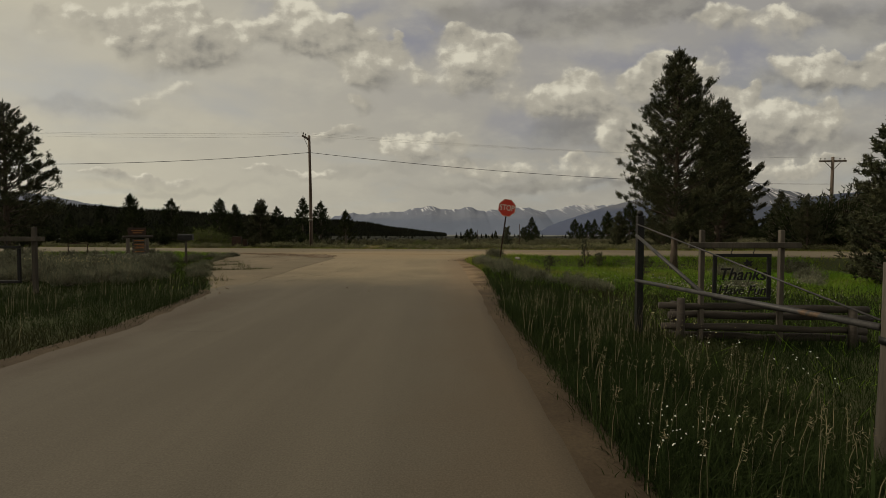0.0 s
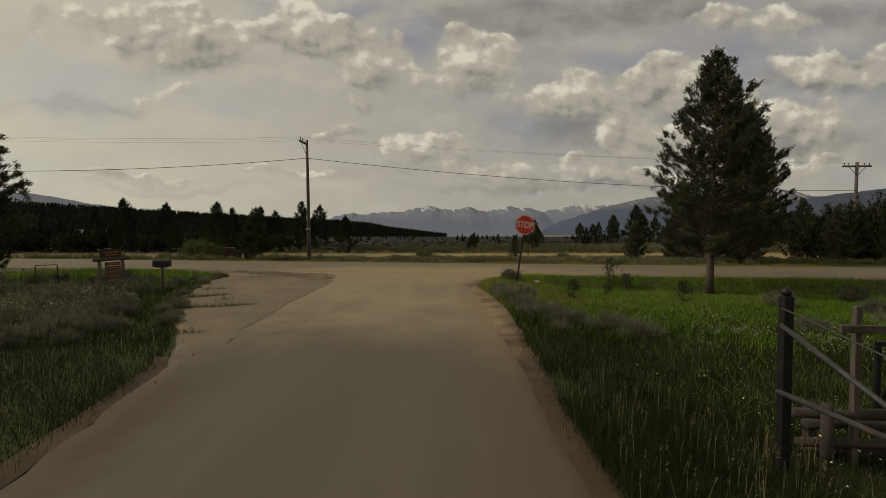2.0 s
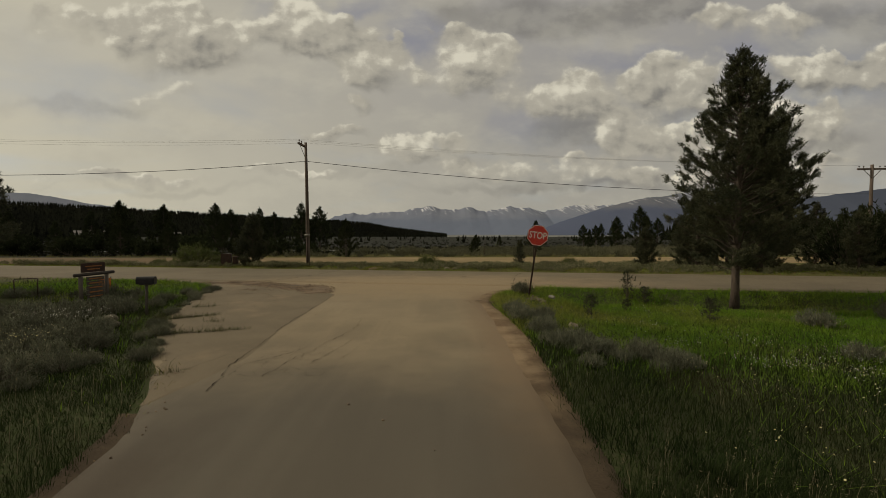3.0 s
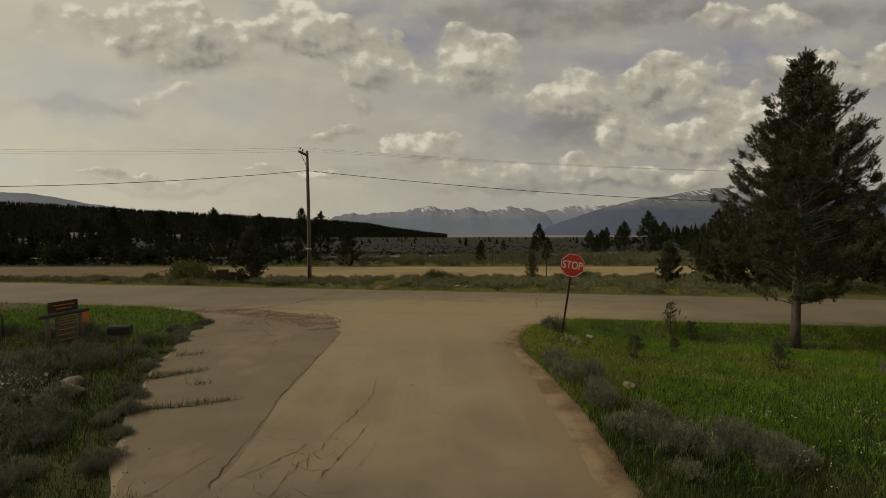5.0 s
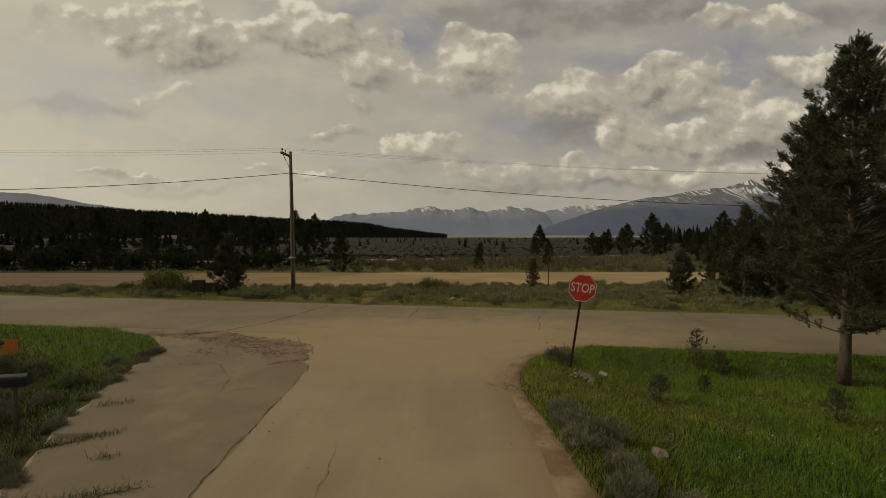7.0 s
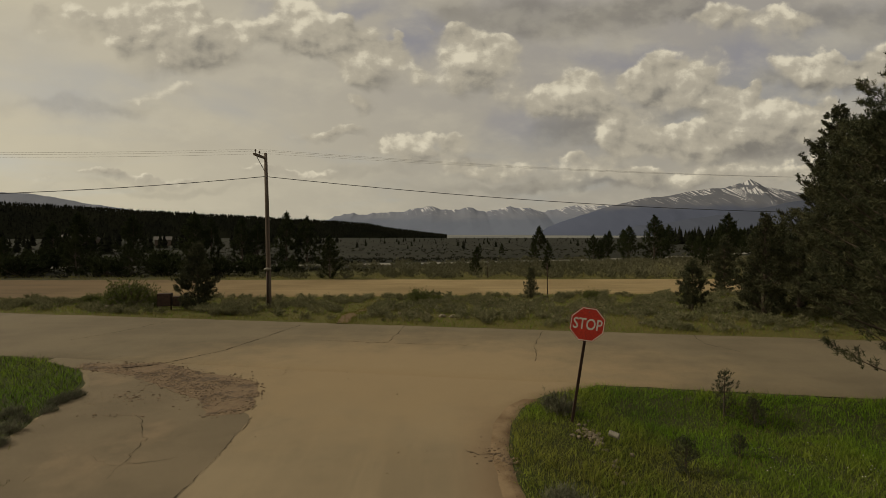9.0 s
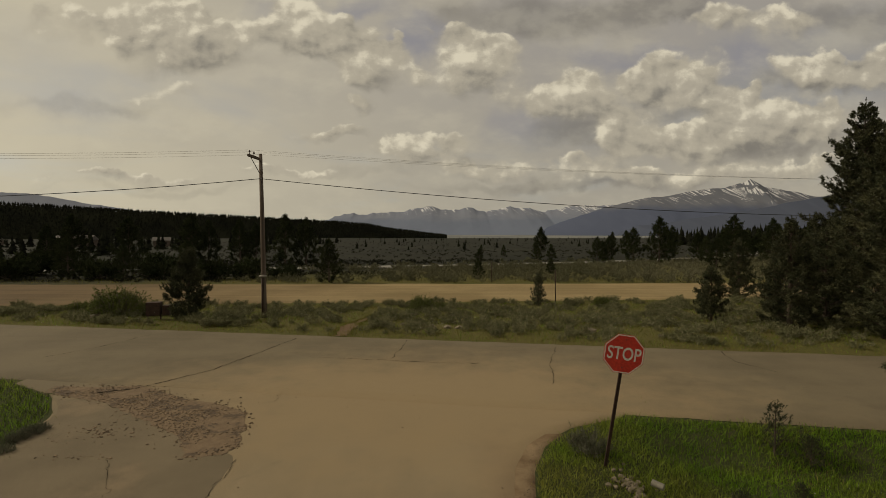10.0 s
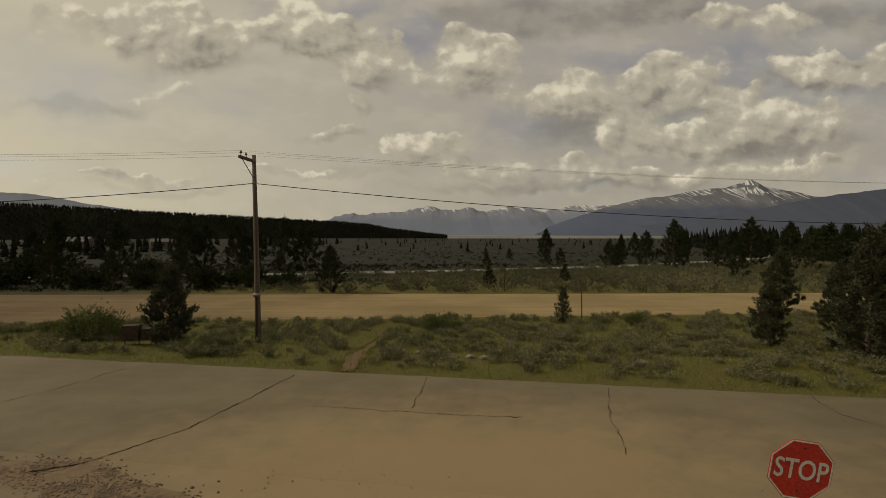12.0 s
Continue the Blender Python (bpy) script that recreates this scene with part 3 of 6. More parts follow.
def strip(name, xs, lo, hi, across, lift, mat, edge_drop=0.03):
    """A road surface between the lines lo and hi, with edges that go down into the soil."""
    t = np.concatenate([[0, 0.008], np.linspace(0.1, 0.9, across - 4), [0.992, 1]])
    X = np.repeat(xs[:, None], across, 1)
    Y = lo[:, None] + (hi - lo)[:, None] * t[None]
    Z = land(X, Y) + 0.012 * (Y < 40) + lift
    Z[:, 0] -= edge_drop
    Z[:, -1] -= edge_drop
    return sheet(name, X, Y, Z, mat)


def ragged(n, amount, seed):
    rng = np.random.default_rng(seed)
    v = rng.normal(0, 1, n + 8)
    v = np.convolve(v, np.ones(5) / 5, "same")[4:-4] + 0.4 * rng.normal(0, 1, n)
    return v * amount


cx = np.arange(-160, 160, 0.5)
cross = tagged(new("road", strip("road", cx, cross_mid(cx) - CROSS_HALF + ragged(len(cx), 0.05, 1), cross_mid(cx) + CROSS_HALF + ragged(len(cx), 0.05, 2), 9, 0.026, ASPHALT_GREY)),
               "grey worn asphalt country road, dusty and cracked", "road", kind="structure")
dx = np.arange(-220, 220, 1.0)
tagged(new("dirt_road", strip("dirt_road", dx, dirt_near(dx) + ragged(len(dx), 0.16, 3), dirt_far(dx) + ragged(len(dx), 0.2, 4), 9, 0.03, DIRT_ROAD)),
       "wide tan packed dirt road beyond the asphalt", "road", kind="structure")
# the drive that leads up to the junction, with the broken lay-by on its left
dy = np.concatenate([np.arange(-40, 4, 1.0), np.arange(4, 26.6, 0.3)])
dl, dr = left_edge(dy) + ragged(len(dy), 0.05, 5) * np.where(dy > 9, 1.1, 1.0), right_edge(dy) + ragged(len(dy), 0.03, 6)
tt = np.concatenate([[0, 0.006], np.linspace(0.06, 0.94, 11), [0.994, 1]])
DX = dl[:, None] + (dr - dl)[:, None] * tt[None]
DY = np.repeat(dy[:, None], 15, 1)
DZ = np.full_like(DX, 0.012)
DZ[:, 0] -= 0.03
DZ[:, -1] -= 0.03
drive = tagged(new("driveway", sheet("driveway", DX, DY, DZ, ASPHALT)), "dusty tan asphalt drive leading up to the junction", "road", kind="structure")
ly = np.arange(10.5, 24.4, 0.3)
ll = left_edge(ly) + 0.06 + ragged(len(ly), 0.10, 14)
lr = np.interp(ly, [10.5, 11.6, 12.8, 15.2, 18.1, 21.2, 21.9, 24.4], [-4.28, -4.05, -3.93, -4.15, -4.20, -4.34, -5.3, -8.8]) + ragged(len(ly), 0.02, 15)
lr = lr + 0.045 * (lr - ll)
t6 = np.linspace(0, 1, 8)
lay = sheet("lay_by", ll[:, None] + (lr - ll)[:, None] * t6[None], np.repeat(ly[:, None], 8, 1), np.where(t6[None] > 0.95, 0.0095, 0.018) + 0 * ly[:, None], PATCH)
tagged(new("lay_by", lay), "older grey cracked asphalt lay-by beside the drive", "pavement", kind="structure")
sy = np.concatenate([np.arange(-20, 4, 0.8), np.arange(4, 22.6, 0.25)])
sl = right_edge(sy) + ragged(len(sy), 0.02, 12) - np.interp(sy, [-20, 8, 12, 14.5, 16.5, 18.5, 20.5, 22.6], [0.14, 0.14, 0.34, 0.52, 0.42, 0.28, 0.34, 0.40]) + ragged(len(sy), 0.02, 8)
sr = np.maximum(right_edge(sy) + np.interp(sy, [17.2, 18.6], [0.25, 0.12]), sl + 0.02)
t5 = np.linspace(0, 1, 5)
SX = sl[:, None] + (sr - sl)[:, None] * t5[None]
SY = np.repeat(sy[:, None], 5, 1)
SZ = np.where(t5[None] > 0.9, -0.05, np.where(t5[None] < 0.1, 0.0095, 0.0145)) + 0 * SX
tagged(new("shoulder", sheet("shoulder", SX[sy < 22.3], SY[sy < 22.3], SZ[sy < 22.3], SAND)), "reddish sandy dirt shoulder along the drive", "shoulder", kind="structure")
sl2 = left_edge(sy) - 0.25
sr2 = left_edge(sy) + 0.08 + ragged(len(sy), 0.05, 9)
SX2 = sl2[:, None] + (sr2 - sl2)[:, None] * t5[None]
keep = sy < 10.4
tagged(new("shoulder", sheet("shoulder", SX2[keep], SY[keep], (np.where(t5[None] < 0.1, -0.05, np.where(t5[None] > 0.9, 0.0095, 0.0145)) + 0 * SX2)[keep], SAND)), "dark sandy edge between the drive and sagebrush meadow", "shoulder", kind="structure")
# a narrow road far out on the plain
fx = np.arange(-140, 120, 2.0)
fy = np.interp(fx, [-140, -60, -26, -15, 0, 12, 22, 34, 47, 70, 102, 120], [66, 72, 75.5, 78, 82.5, 87, 90, 96, 104, 120, 164, 190])
fy = np.convolve(np.pad(fy, 4, "edge"), np.ones(9) / 9, "valid")
tagged(new("far_road", strip("far_road", fx, fy - 1.6, fy + 1.6, 6, 0.10, VALLEY_LIGHT)), "narrow pale road crossing the sage plain", "road", kind="structure")


# ---- mountains ----
def mountain(name, line, dist, foot, mat, label, seed, detail=2.5, gully=45.0, sharp=0.0):
    rng = np.random.default_rng(seed)
    lx, lz = [p[0] for p in line], [p[1] for p in line]
    xs = np.arange(lx[0], lx[-1], 9.0)
    crest = np.interp(xs, lx, lz)
    for k in range(6):
        w = 0.012 * 1.9 ** k
        crest = crest + detail / 1.7 ** k * np.sin(xs * w + rng.uniform(0, 6)) * np.sin(xs * w * 0.61 + rng.uniform(0, 6))
    peaks = sum(sharp / 1.6 ** k * (0.5 - np.abs(np.sin(xs * 0.0085 * 2.1 ** k + rng.uniform(0, 3)))) for k in range(3))
    rows = np.linspace(0, 1, 34)
    X = np.repeat(xs[None], len(rows), 0)
    Y = dist - foot * rows[:, None] + 0 * X
    cut = np.zeros_like(X)
    for k in range(5):
        w = 0.006 * 1.9 ** k
        a = X * w + 1.2 * np.sin(Y * w * 0.55 + rng.uniform(0, 6)) + rng.uniform(0, 6)
        cut += (1 - np.abs(np.sin(a))) / 1.6 ** k
    fall = (1 - rows[:, None]) ** 1.5
    Z = -30 + (crest[None] + 30) * fall
    Z = Z - gully * (cut - 1.0) * (rows[:, None] * (1 - rows[:, None])) * np.clip(crest[None] / 250, 0.2, 2)
    # peaks that stand on the crest alone
    Z = Z + peaks[None] * (1 - rows[:, None]) ** 9
    Z[-1] = -60
    return tagged(new(name, sheet(name, X, Y, Z, mat)), label, "mountain", kind="structure")


# distance haze is mixed into these colours: paler and bluer the further off
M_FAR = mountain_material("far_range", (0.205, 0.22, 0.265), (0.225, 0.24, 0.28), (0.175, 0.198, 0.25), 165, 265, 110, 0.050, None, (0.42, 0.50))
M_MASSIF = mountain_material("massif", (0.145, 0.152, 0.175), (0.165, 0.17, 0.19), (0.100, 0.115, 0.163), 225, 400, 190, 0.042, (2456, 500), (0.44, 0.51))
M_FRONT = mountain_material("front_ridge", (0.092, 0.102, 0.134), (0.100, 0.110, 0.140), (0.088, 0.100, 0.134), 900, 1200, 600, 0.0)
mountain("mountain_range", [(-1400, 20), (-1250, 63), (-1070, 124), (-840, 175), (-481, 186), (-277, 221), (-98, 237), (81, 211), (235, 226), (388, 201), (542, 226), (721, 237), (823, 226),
         (926, 186), (1053, 226), (1206, 262), (1309, 237), (1437, 252), (1564, 267), (1769, 257), (2128, 165), (2600, 60)], 4300, 900, M_FAR, "far mountain range with patches of snow, haze painted blue-grey", 3, 2.5, 14.0, 17.0)
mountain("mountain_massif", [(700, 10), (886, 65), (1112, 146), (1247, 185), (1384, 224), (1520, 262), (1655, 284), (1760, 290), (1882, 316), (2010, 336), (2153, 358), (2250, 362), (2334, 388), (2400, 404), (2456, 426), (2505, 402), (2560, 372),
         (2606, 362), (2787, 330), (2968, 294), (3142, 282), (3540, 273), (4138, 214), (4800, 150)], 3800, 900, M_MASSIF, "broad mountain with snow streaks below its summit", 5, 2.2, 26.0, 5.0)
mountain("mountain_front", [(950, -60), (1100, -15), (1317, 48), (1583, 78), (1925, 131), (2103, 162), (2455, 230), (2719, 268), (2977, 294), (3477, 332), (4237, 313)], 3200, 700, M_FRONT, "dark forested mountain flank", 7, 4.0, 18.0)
# pale blue here is haze put into the shoulder's colour
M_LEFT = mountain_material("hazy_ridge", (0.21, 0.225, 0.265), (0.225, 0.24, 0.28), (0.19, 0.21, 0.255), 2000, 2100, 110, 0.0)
mountain("mountain_left", [(-5200, 340), (-4503, 342), (-3673, 322), (-3258, 297), (-3009, 289), (-2803, 251), (-2575, 210), (-2306, 173), (-2015, 114), (-1700, 20)], 3500, 800, M_LEFT, "mountain shoulder with pale blue haze in its colour", 9, 4.0, 40.0)


# ---- plants: shapes ----
def unit(v):
    return v / (np.linalg.norm(v, axis=-1, keepdims=True) + 1e-9)


def needles(centres, axes, count, length, width, rng, brush=0.9, wild=0.75):
    """Tufts of narrow leaves round the centres, swept along the axes."""
    n = len(centres)
    c = np.repeat(centres, count, 0)
    a = np.repeat(axes, count, 0)
    k = n * count
    d = unit(a * 0.75 + rng.normal(0, 1, (k, 3)) * wild)
    base = c + a * (rng.uniform(-0.5, 0.5, (k, 1)) * np.mean(length) * brush * 1.6)
    ln = np.repeat(np.broadcast_to(np.asarray(length, float), (n,)), count)[:, None] * rng.uniform(0.65, 1.25, (k, 1))
    side = unit(np.cross(d, rng.normal(0, 1, (k, 3)))) * width * 0.5
    tip = base + d * ln
    verts = np.stack([base - side, base + side, tip], 1).reshape(-1, 3)
    return verts, np.arange(k * 3).reshape(-1, 3)


def join(pieces):
    vs, fs, at = [], [], 0
    for v, f in pieces:
        vs.append(v), fs.append(np.asarray(f) + at)
        at += len(v)
    return np.vstack(vs), np.vstack(fs)


def pine_meshes(h, r, seed, bare=0.1, tuft=0.10, tufts_m=6.0, count=14, whorl=0.17, width=0.014, peak=0.85, gaps=0.25, thick=0.018, lift0=14.0, leaf=NEEDLE):
    """Trunk, limbs and needle crown of a pine of height h and crown half width r."""
    rng = np.random.default_rng(seed)
    zz = np.linspace(0, h * 0.985, 12)
    bend = np.cumsum(rng.normal(0, 0.012 * h / 8, (12, 2)), 0)
    bend -= bend[0]
    trunk = np.column_stack([bend, zz])
    rad = thick * h * (1 - zz / h) ** 0.85 + 0.008
    rad[0] *= 1.25
    tv, tf = rod_arrays(trunk, rad, 9)
    limbs, cs, axs, ls = [], [], [], []
    z = h * bare
    side_gain = rng.uniform(0.90, 1.06, 6)
    while z < h * 0.965:
        q = (z - h * bare) / (h * (1 - bare))
        reach = r * min(1.0, (q + 0.14) * 4.5) * (1 - (1 - min(1.0, (1 - q) / 0.78)) ** (1 / peak))
        centre = np.array([np.interp(z, zz, trunk[:, 0]), np.interp(z, zz, trunk[:, 1]), z])
        for _ in range(rng.integers(4, 8)):
            az = rng.uniform(0, 2 * math.pi)
            lobe = side_gain[int(az / (2 * math.pi) * 6) % 6]
            rise = radians(lift0 + 26 * q ** 1.2 + rng.normal(0, 8))
            ln = max(0.14, reach * lobe * rng.uniform(0.70, 1.04) / math.cos(min(rise, 0.7)))
            if rng.uniform() < gaps:
                ln *= rng.uniform(0.35, 0.75)
            out = np.array([math.cos(az), math.sin(az), 0])
            steps = max(4, int(ln / 0.24))
            s = np.linspace(0, 1, steps)[:, None]
            pts = centre + out * (s * ln * math.cos(rise)) + np.array([0, 0, 1]) * (s * ln * math.sin(rise) + 0.20 * ln * s ** 2.0)
            pts = pts + rng.normal(0, 0.012, pts.shape) * s
            limbs.append(rod_arrays(pts, np.linspace(0.010 + 0.010 * ln, 0.004, steps), 3, cap=False))
            m = max(5, int(ln * tufts_m))
            heads = max(2, int(m / 5))
            hp = rng.uniform(0.25, 1.0, heads) ** 0.7
            hp[0] = 1.0
            across = np.array([-out[1], out[0], 0])
            side = rng.normal(0, 0.55, heads) * (0.08 + 0.40 * ln * (1 - hp))
            pick = rng.integers(0, heads, m)
            sp, off = hp[pick], (side[pick] + rng.normal(0, 0.05, m))[:, None]
            at = np.column_stack([np.interp(sp, s[:, 0], pts[:, i]) for i in range(3)])
            at = at + across * off + np.array([0, 0, 1]) * (np.abs(off) * 0.35) + out * np.abs(off) * 0.35 + rng.normal(0, (0.03 + 0.22 * tuft) * min(1.0, 0.3 + 2 * (1 - q)), (m, 3))
            ax = unit(out * 0.7 + across * off * 1.2 + np.array([0, 0, 1.05]) + rng.normal(0, 0.3, (m, 3)))
            cs.append(at), axs.append(ax), ls.append(np.full(m, tuft * min(1.0, 0.45 + 1.8 * (1 - q))))
        z += whorl * rng.uniform(0.7, 1.3) * (0.6 + 0.6 * (1 - q))
    cs.append(np.array([[trunk[-1, 0], trunk[-1, 1], h * (0.94 + 0.06 * i / 5)] for i in range(6)]))
    axs.append(np.tile([0, 0, 1.0], (6, 1)))
    ls.append(np.full(6, tuft * 0.5))
    nv, nf = needles(np.vstack(cs), np.vstack(axs), count, np.concatenate(ls), width, rng)
    lv, lf = join(limbs)
    return (tri_mesh("trunk", tv, tf, BARK, True), tri_mesh("branchwork", lv, lf, BARK, True), tri_mesh("crown", nv, nf, leaf))


def pine(meshes, x, y, label, turn=0.0, size=1.0, sink=0.05, lean=0.0, group=""):
    ob = thing("pine_tree", pose(x, y, float(land(x, y)) - sink, lean, 0, turn) @ Matrix.Scale(size, 4), label, "tree", group)
    for name, me in zip(("trunk", "branchwork", "crown"), meshes):
        part(name, me, ob)
    return ob


def shrub_arrays(r, h, seed, stems, tufts, count, length, width, upright=0.5, wild=0.6):
    """A domed shrub: woody stems that fork from the base, tufts of leaves at their ends."""
    rng = np.random.default_rng(seed)
    wood, cs, axs = [], [], []
    for _ in range(stems):
        az, out = rng.uniform(0, 2 * math.pi), rng.uniform(0.1, 1.0) ** 0.6
        end = np.array([math.cos(az) * r * out, math.sin(az) * r * out, h * (1 - 0.55 * out ** 2) * rng.uniform(0.7, 1.1)])
        s = np.linspace(0, 1, 5)[:, None]
        pts = end * np.column_stack([s[:, 0] ** 0.8, s[:, 0] ** 0.8, s[:, 0]]) + rng.normal(0, 0.03 * r, (5, 3)) * s
        wood.append(rod_arrays(pts, np.linspace(0.011, 0.003, 5) * (0.6 + r), 3, cap=False))
        for k in range(tufts):
            q = rng.uniform(0.5, 1.05)
            p = np.array([np.interp(q, s[:, 0], pts[:, i]) for i in range(3)]) + rng.normal(0, 0.10, 3) * r
            p[2] = max(p[2], 0.04)
            cs.append(p)
            axs.append(np.array([p[0] / r * 0.6, p[1] / r * 0.6, upright + 0.3]) + rng.normal(0, 0.25, 3))
    leaf = needles(np.array(cs), unit(np.array(axs)), count, length, width, rng, 1.2, wild)
    return join(wood), leaf


def shrub(meshes, x, y, label, turn=0.0, size=1.0, category="bush", name="sagebrush", group="", sink=0.02):
    ob = thing(name, pose(x, y, float(land(x, y)) - sink, 0, 0, turn) @ Matrix.Scale(size, 4), label, category, group)
    for n, me in zip(("woody_base", "leaves"), meshes):
        part(n, me, ob)
    return ob


def shrub_meshes(leaf_mat, *args, **kw):
    wood, leaf = shrub_arrays(*args, **kw)
    return tri_mesh("woody_base", *wood, SAGE_TWIG), tri_mesh("leaves", *leaf, leaf_mat)


def blades(P, height, width, rng, lean=0.35, plain=False):
    """Bent blades of grass that stand at the points P."""
    n = len(P)
    az = rng.uniform(0, 2 * math.pi, n)
    side = np.column_stack([np.cos(az), np.sin(az), 0 * az]) * (width * 0.5)[:, None]
    la = rng.uniform(0, 2 * math.pi, n)
    bow = np.column_stack([np.cos(la), np.sin(la), 0 * la]) * (height * np.minimum(np.abs(rng.normal(0, lean, n)), 1.6))[:, None] + np.array([[0.05, 0, 0]]) * height[:, None]
    up = np.column_stack([0 * az, 0 * az, height])
    mid = P + up * 0.55 + bow * 0.3
    tip = P + up * rng.uniform(0.85, 1.0, (n, 1)) + bow
    if plain:
        return np.stack([P - side, P + side, tip], 1).reshape(-1, 3), np.arange(n * 3).reshape(-1, 3)
    V = np.stack([P - side, P + side, mid + side * 0.75, mid - side * 0.75, tip], 1).reshape(-1, 3)
    o = (np.arange(n) * 5)[:, None]
    F = np.concatenate([o + np.array([[0, 1, 2]]), o + np.array([[0, 2, 3]]), o + np.array([[3, 2, 4]])])
    return V, F


def scatter(n, x0, x1, y0, y1, rng, where):
    """Points that thin out unevenly past the bounds, but not on the side of the drive."""
    f = min(1.7, 0.22 * min(x1 - x0, y1 - y0))
    west, east = (0.0 if 0 < x0 < 1 else f), (0.0 if -8.5 < x1 < 0 else f)
    n = int(n * (x1 - x0 + west + east) * (y1 - y0 + 2 * f) / ((x1 - x0) * (y1 - y0)))
    x, y = rng.uniform(x0 - west, x1 + east, n), rng.uniform(y0 - f, y1 + f, n)
    inner = np.minimum(np.minimum(x - x0 + (0 if west else 99), x1 - x + (0 if east else 99)), np.minimum(y - y0, y1 - y))
    ok = where(x, y) & (rng.uniform(0, 1, n) < step(-f, f, inner + 0.6 * f * waves(x * 1.4, y * 1.4)))
    return x[ok], y[ok]


def stand(x, y, lift=-0.02):
    return np.column_stack([x, y, land(x, y) + lift])


def right_verge(x, y):
    return (x > right_edge(y) + 0.10) & (y < cross_mid(x) - CROSS_HALF - 0.12)


def left_verge(x, y):
    return (x < left_edge(y) - 0.08) & (y < cross_mid(x) - CROSS_HALF - 0.15)


def far_verge(x, y):
    return (y > cross_mid(x) + CROSS_HALF + 0.12) & (y < dirt_near(x) - 0.25)


def clumpy(x, y):
    return 0.5 + 0.5 * np.sin(x * 1.7 + 1.1 * np.sin(y * 1.3)) * np.sin(y * 1.9 + np.sin(x * 1.1))


# ---- big trees by the junction ----
TALL = pine_meshes(9.08, 2.42, 11, bare=0.15, tuft=0.105, tufts_m=30.0, count=18, whorl=0.145, width=0.0175, gaps=0.30, peak=0.84, thick=0.0145)
pine(TALL, 9.62, 21.1, "tall dark green pine with bare trunk foot in grass", 20)
BROAD = pine_meshes(11.2, 2.75, 12, bare=0.03, tuft=0.13, tufts_m=27.0, count=13, whorl=0.18, width=0.036, gaps=0.3, peak=0.85)
YOUNG = pine_meshes(5.2, 1.5, 14, bare=0.0, tuft=0.12, tufts_m=23.0, count=12, whorl=0.17, width=0.036, peak=0.95, gaps=0.3)
pine(BROAD, 20.6, 36.3, "tall dense pine beyond the asphalt road", 70)
pine(BROAD, 17.3, 31.3, "tall dense pine beside its taller neighbour", 200, 0.80)
pine(YOUNG, 12.85, 14.8, "young pine at the edge of the meadow", 50, 1.0)
SIDE = pine_meshes(6.4, 2.3, 13, bare=0.06, tuft=0.11, tufts_m=20.0, count=15, whorl=0.17, width=0.023, gaps=0.3)
pine(SIDE, -17.5, 20.7, "dark pine standing among sagebrush", 130)
SMALL = pine_meshes(2.8, 0.80, 15, bare=0.02, tuft=0.10, tufts_m=34.0, count=13, whorl=0.12, width=0.026, gaps=0.25, peak=0.95)
SAPLING = pine_meshes(2.1, 0.42, 16, bare=0.06, tuft=0.12, tufts_m=18.0, count=12, whorl=0.13, width=0.02, gaps=0.2)
for x, y, me, sz, turn, text in (
        (15.0, 33.6, YOUNG, 0.98, 0, "bushy young pine at the roadside"), (17.4, 34.6, YOUNG, 0.9, 80, "bushy young pine under taller pines"),
        (13.0, 36.2, SMALL, 1.02, 40, "small young pine in sagebrush"), (20.8, 46.5, YOUNG, 0.86, 140, "bushy young pine beside the dirt road"),
        (18.4, 39.0, YOUNG, 0.75, 200, "low bushy pine in the pine group"), (-13.0, 35.7, SMALL, 1.28, 160, "young pine beside the utility pole"),
        (5.75, 43.4, SAPLING, 1.0, 0, "thin pine sapling beside a steel post"), (22.5, 40.5, YOUNG, 1.1, 290, "bushy pine in the pine group"), (36.5, 42.5, YOUNG, 1.15, 310, "bushy pine behind the utility pole"),
        (29.3, 42.5, YOUNG, 1.0, 10, "bushy pine beside the utility pole"), (23.5, 32.0, YOUNG, 0.7, 120, "low bushy pine at the roadside")):
    pine(me, x, y, text, turn, sz)

# ---- trees across the plain ----
MIDDLE = pine_meshes(7.0, 2.35, 21, bare=0.0, tuft=0.30, tufts_m=8.5, count=7, whorl=0.3, width=0.07, gaps=0.35, peak=1.1, leaf=NEEDLE_DARK)
MIDDLE_B = pine_meshes(7.0, 1.85, 22, bare=0.0, tuft=0.30, tufts_m=8.5, count=7, whorl=0.3, width=0.07, gaps=0.35, peak=1.1, leaf=NEEDLE_DARK)
MID_LABEL = "dark conifer on the sage plain beyond the dirt road"
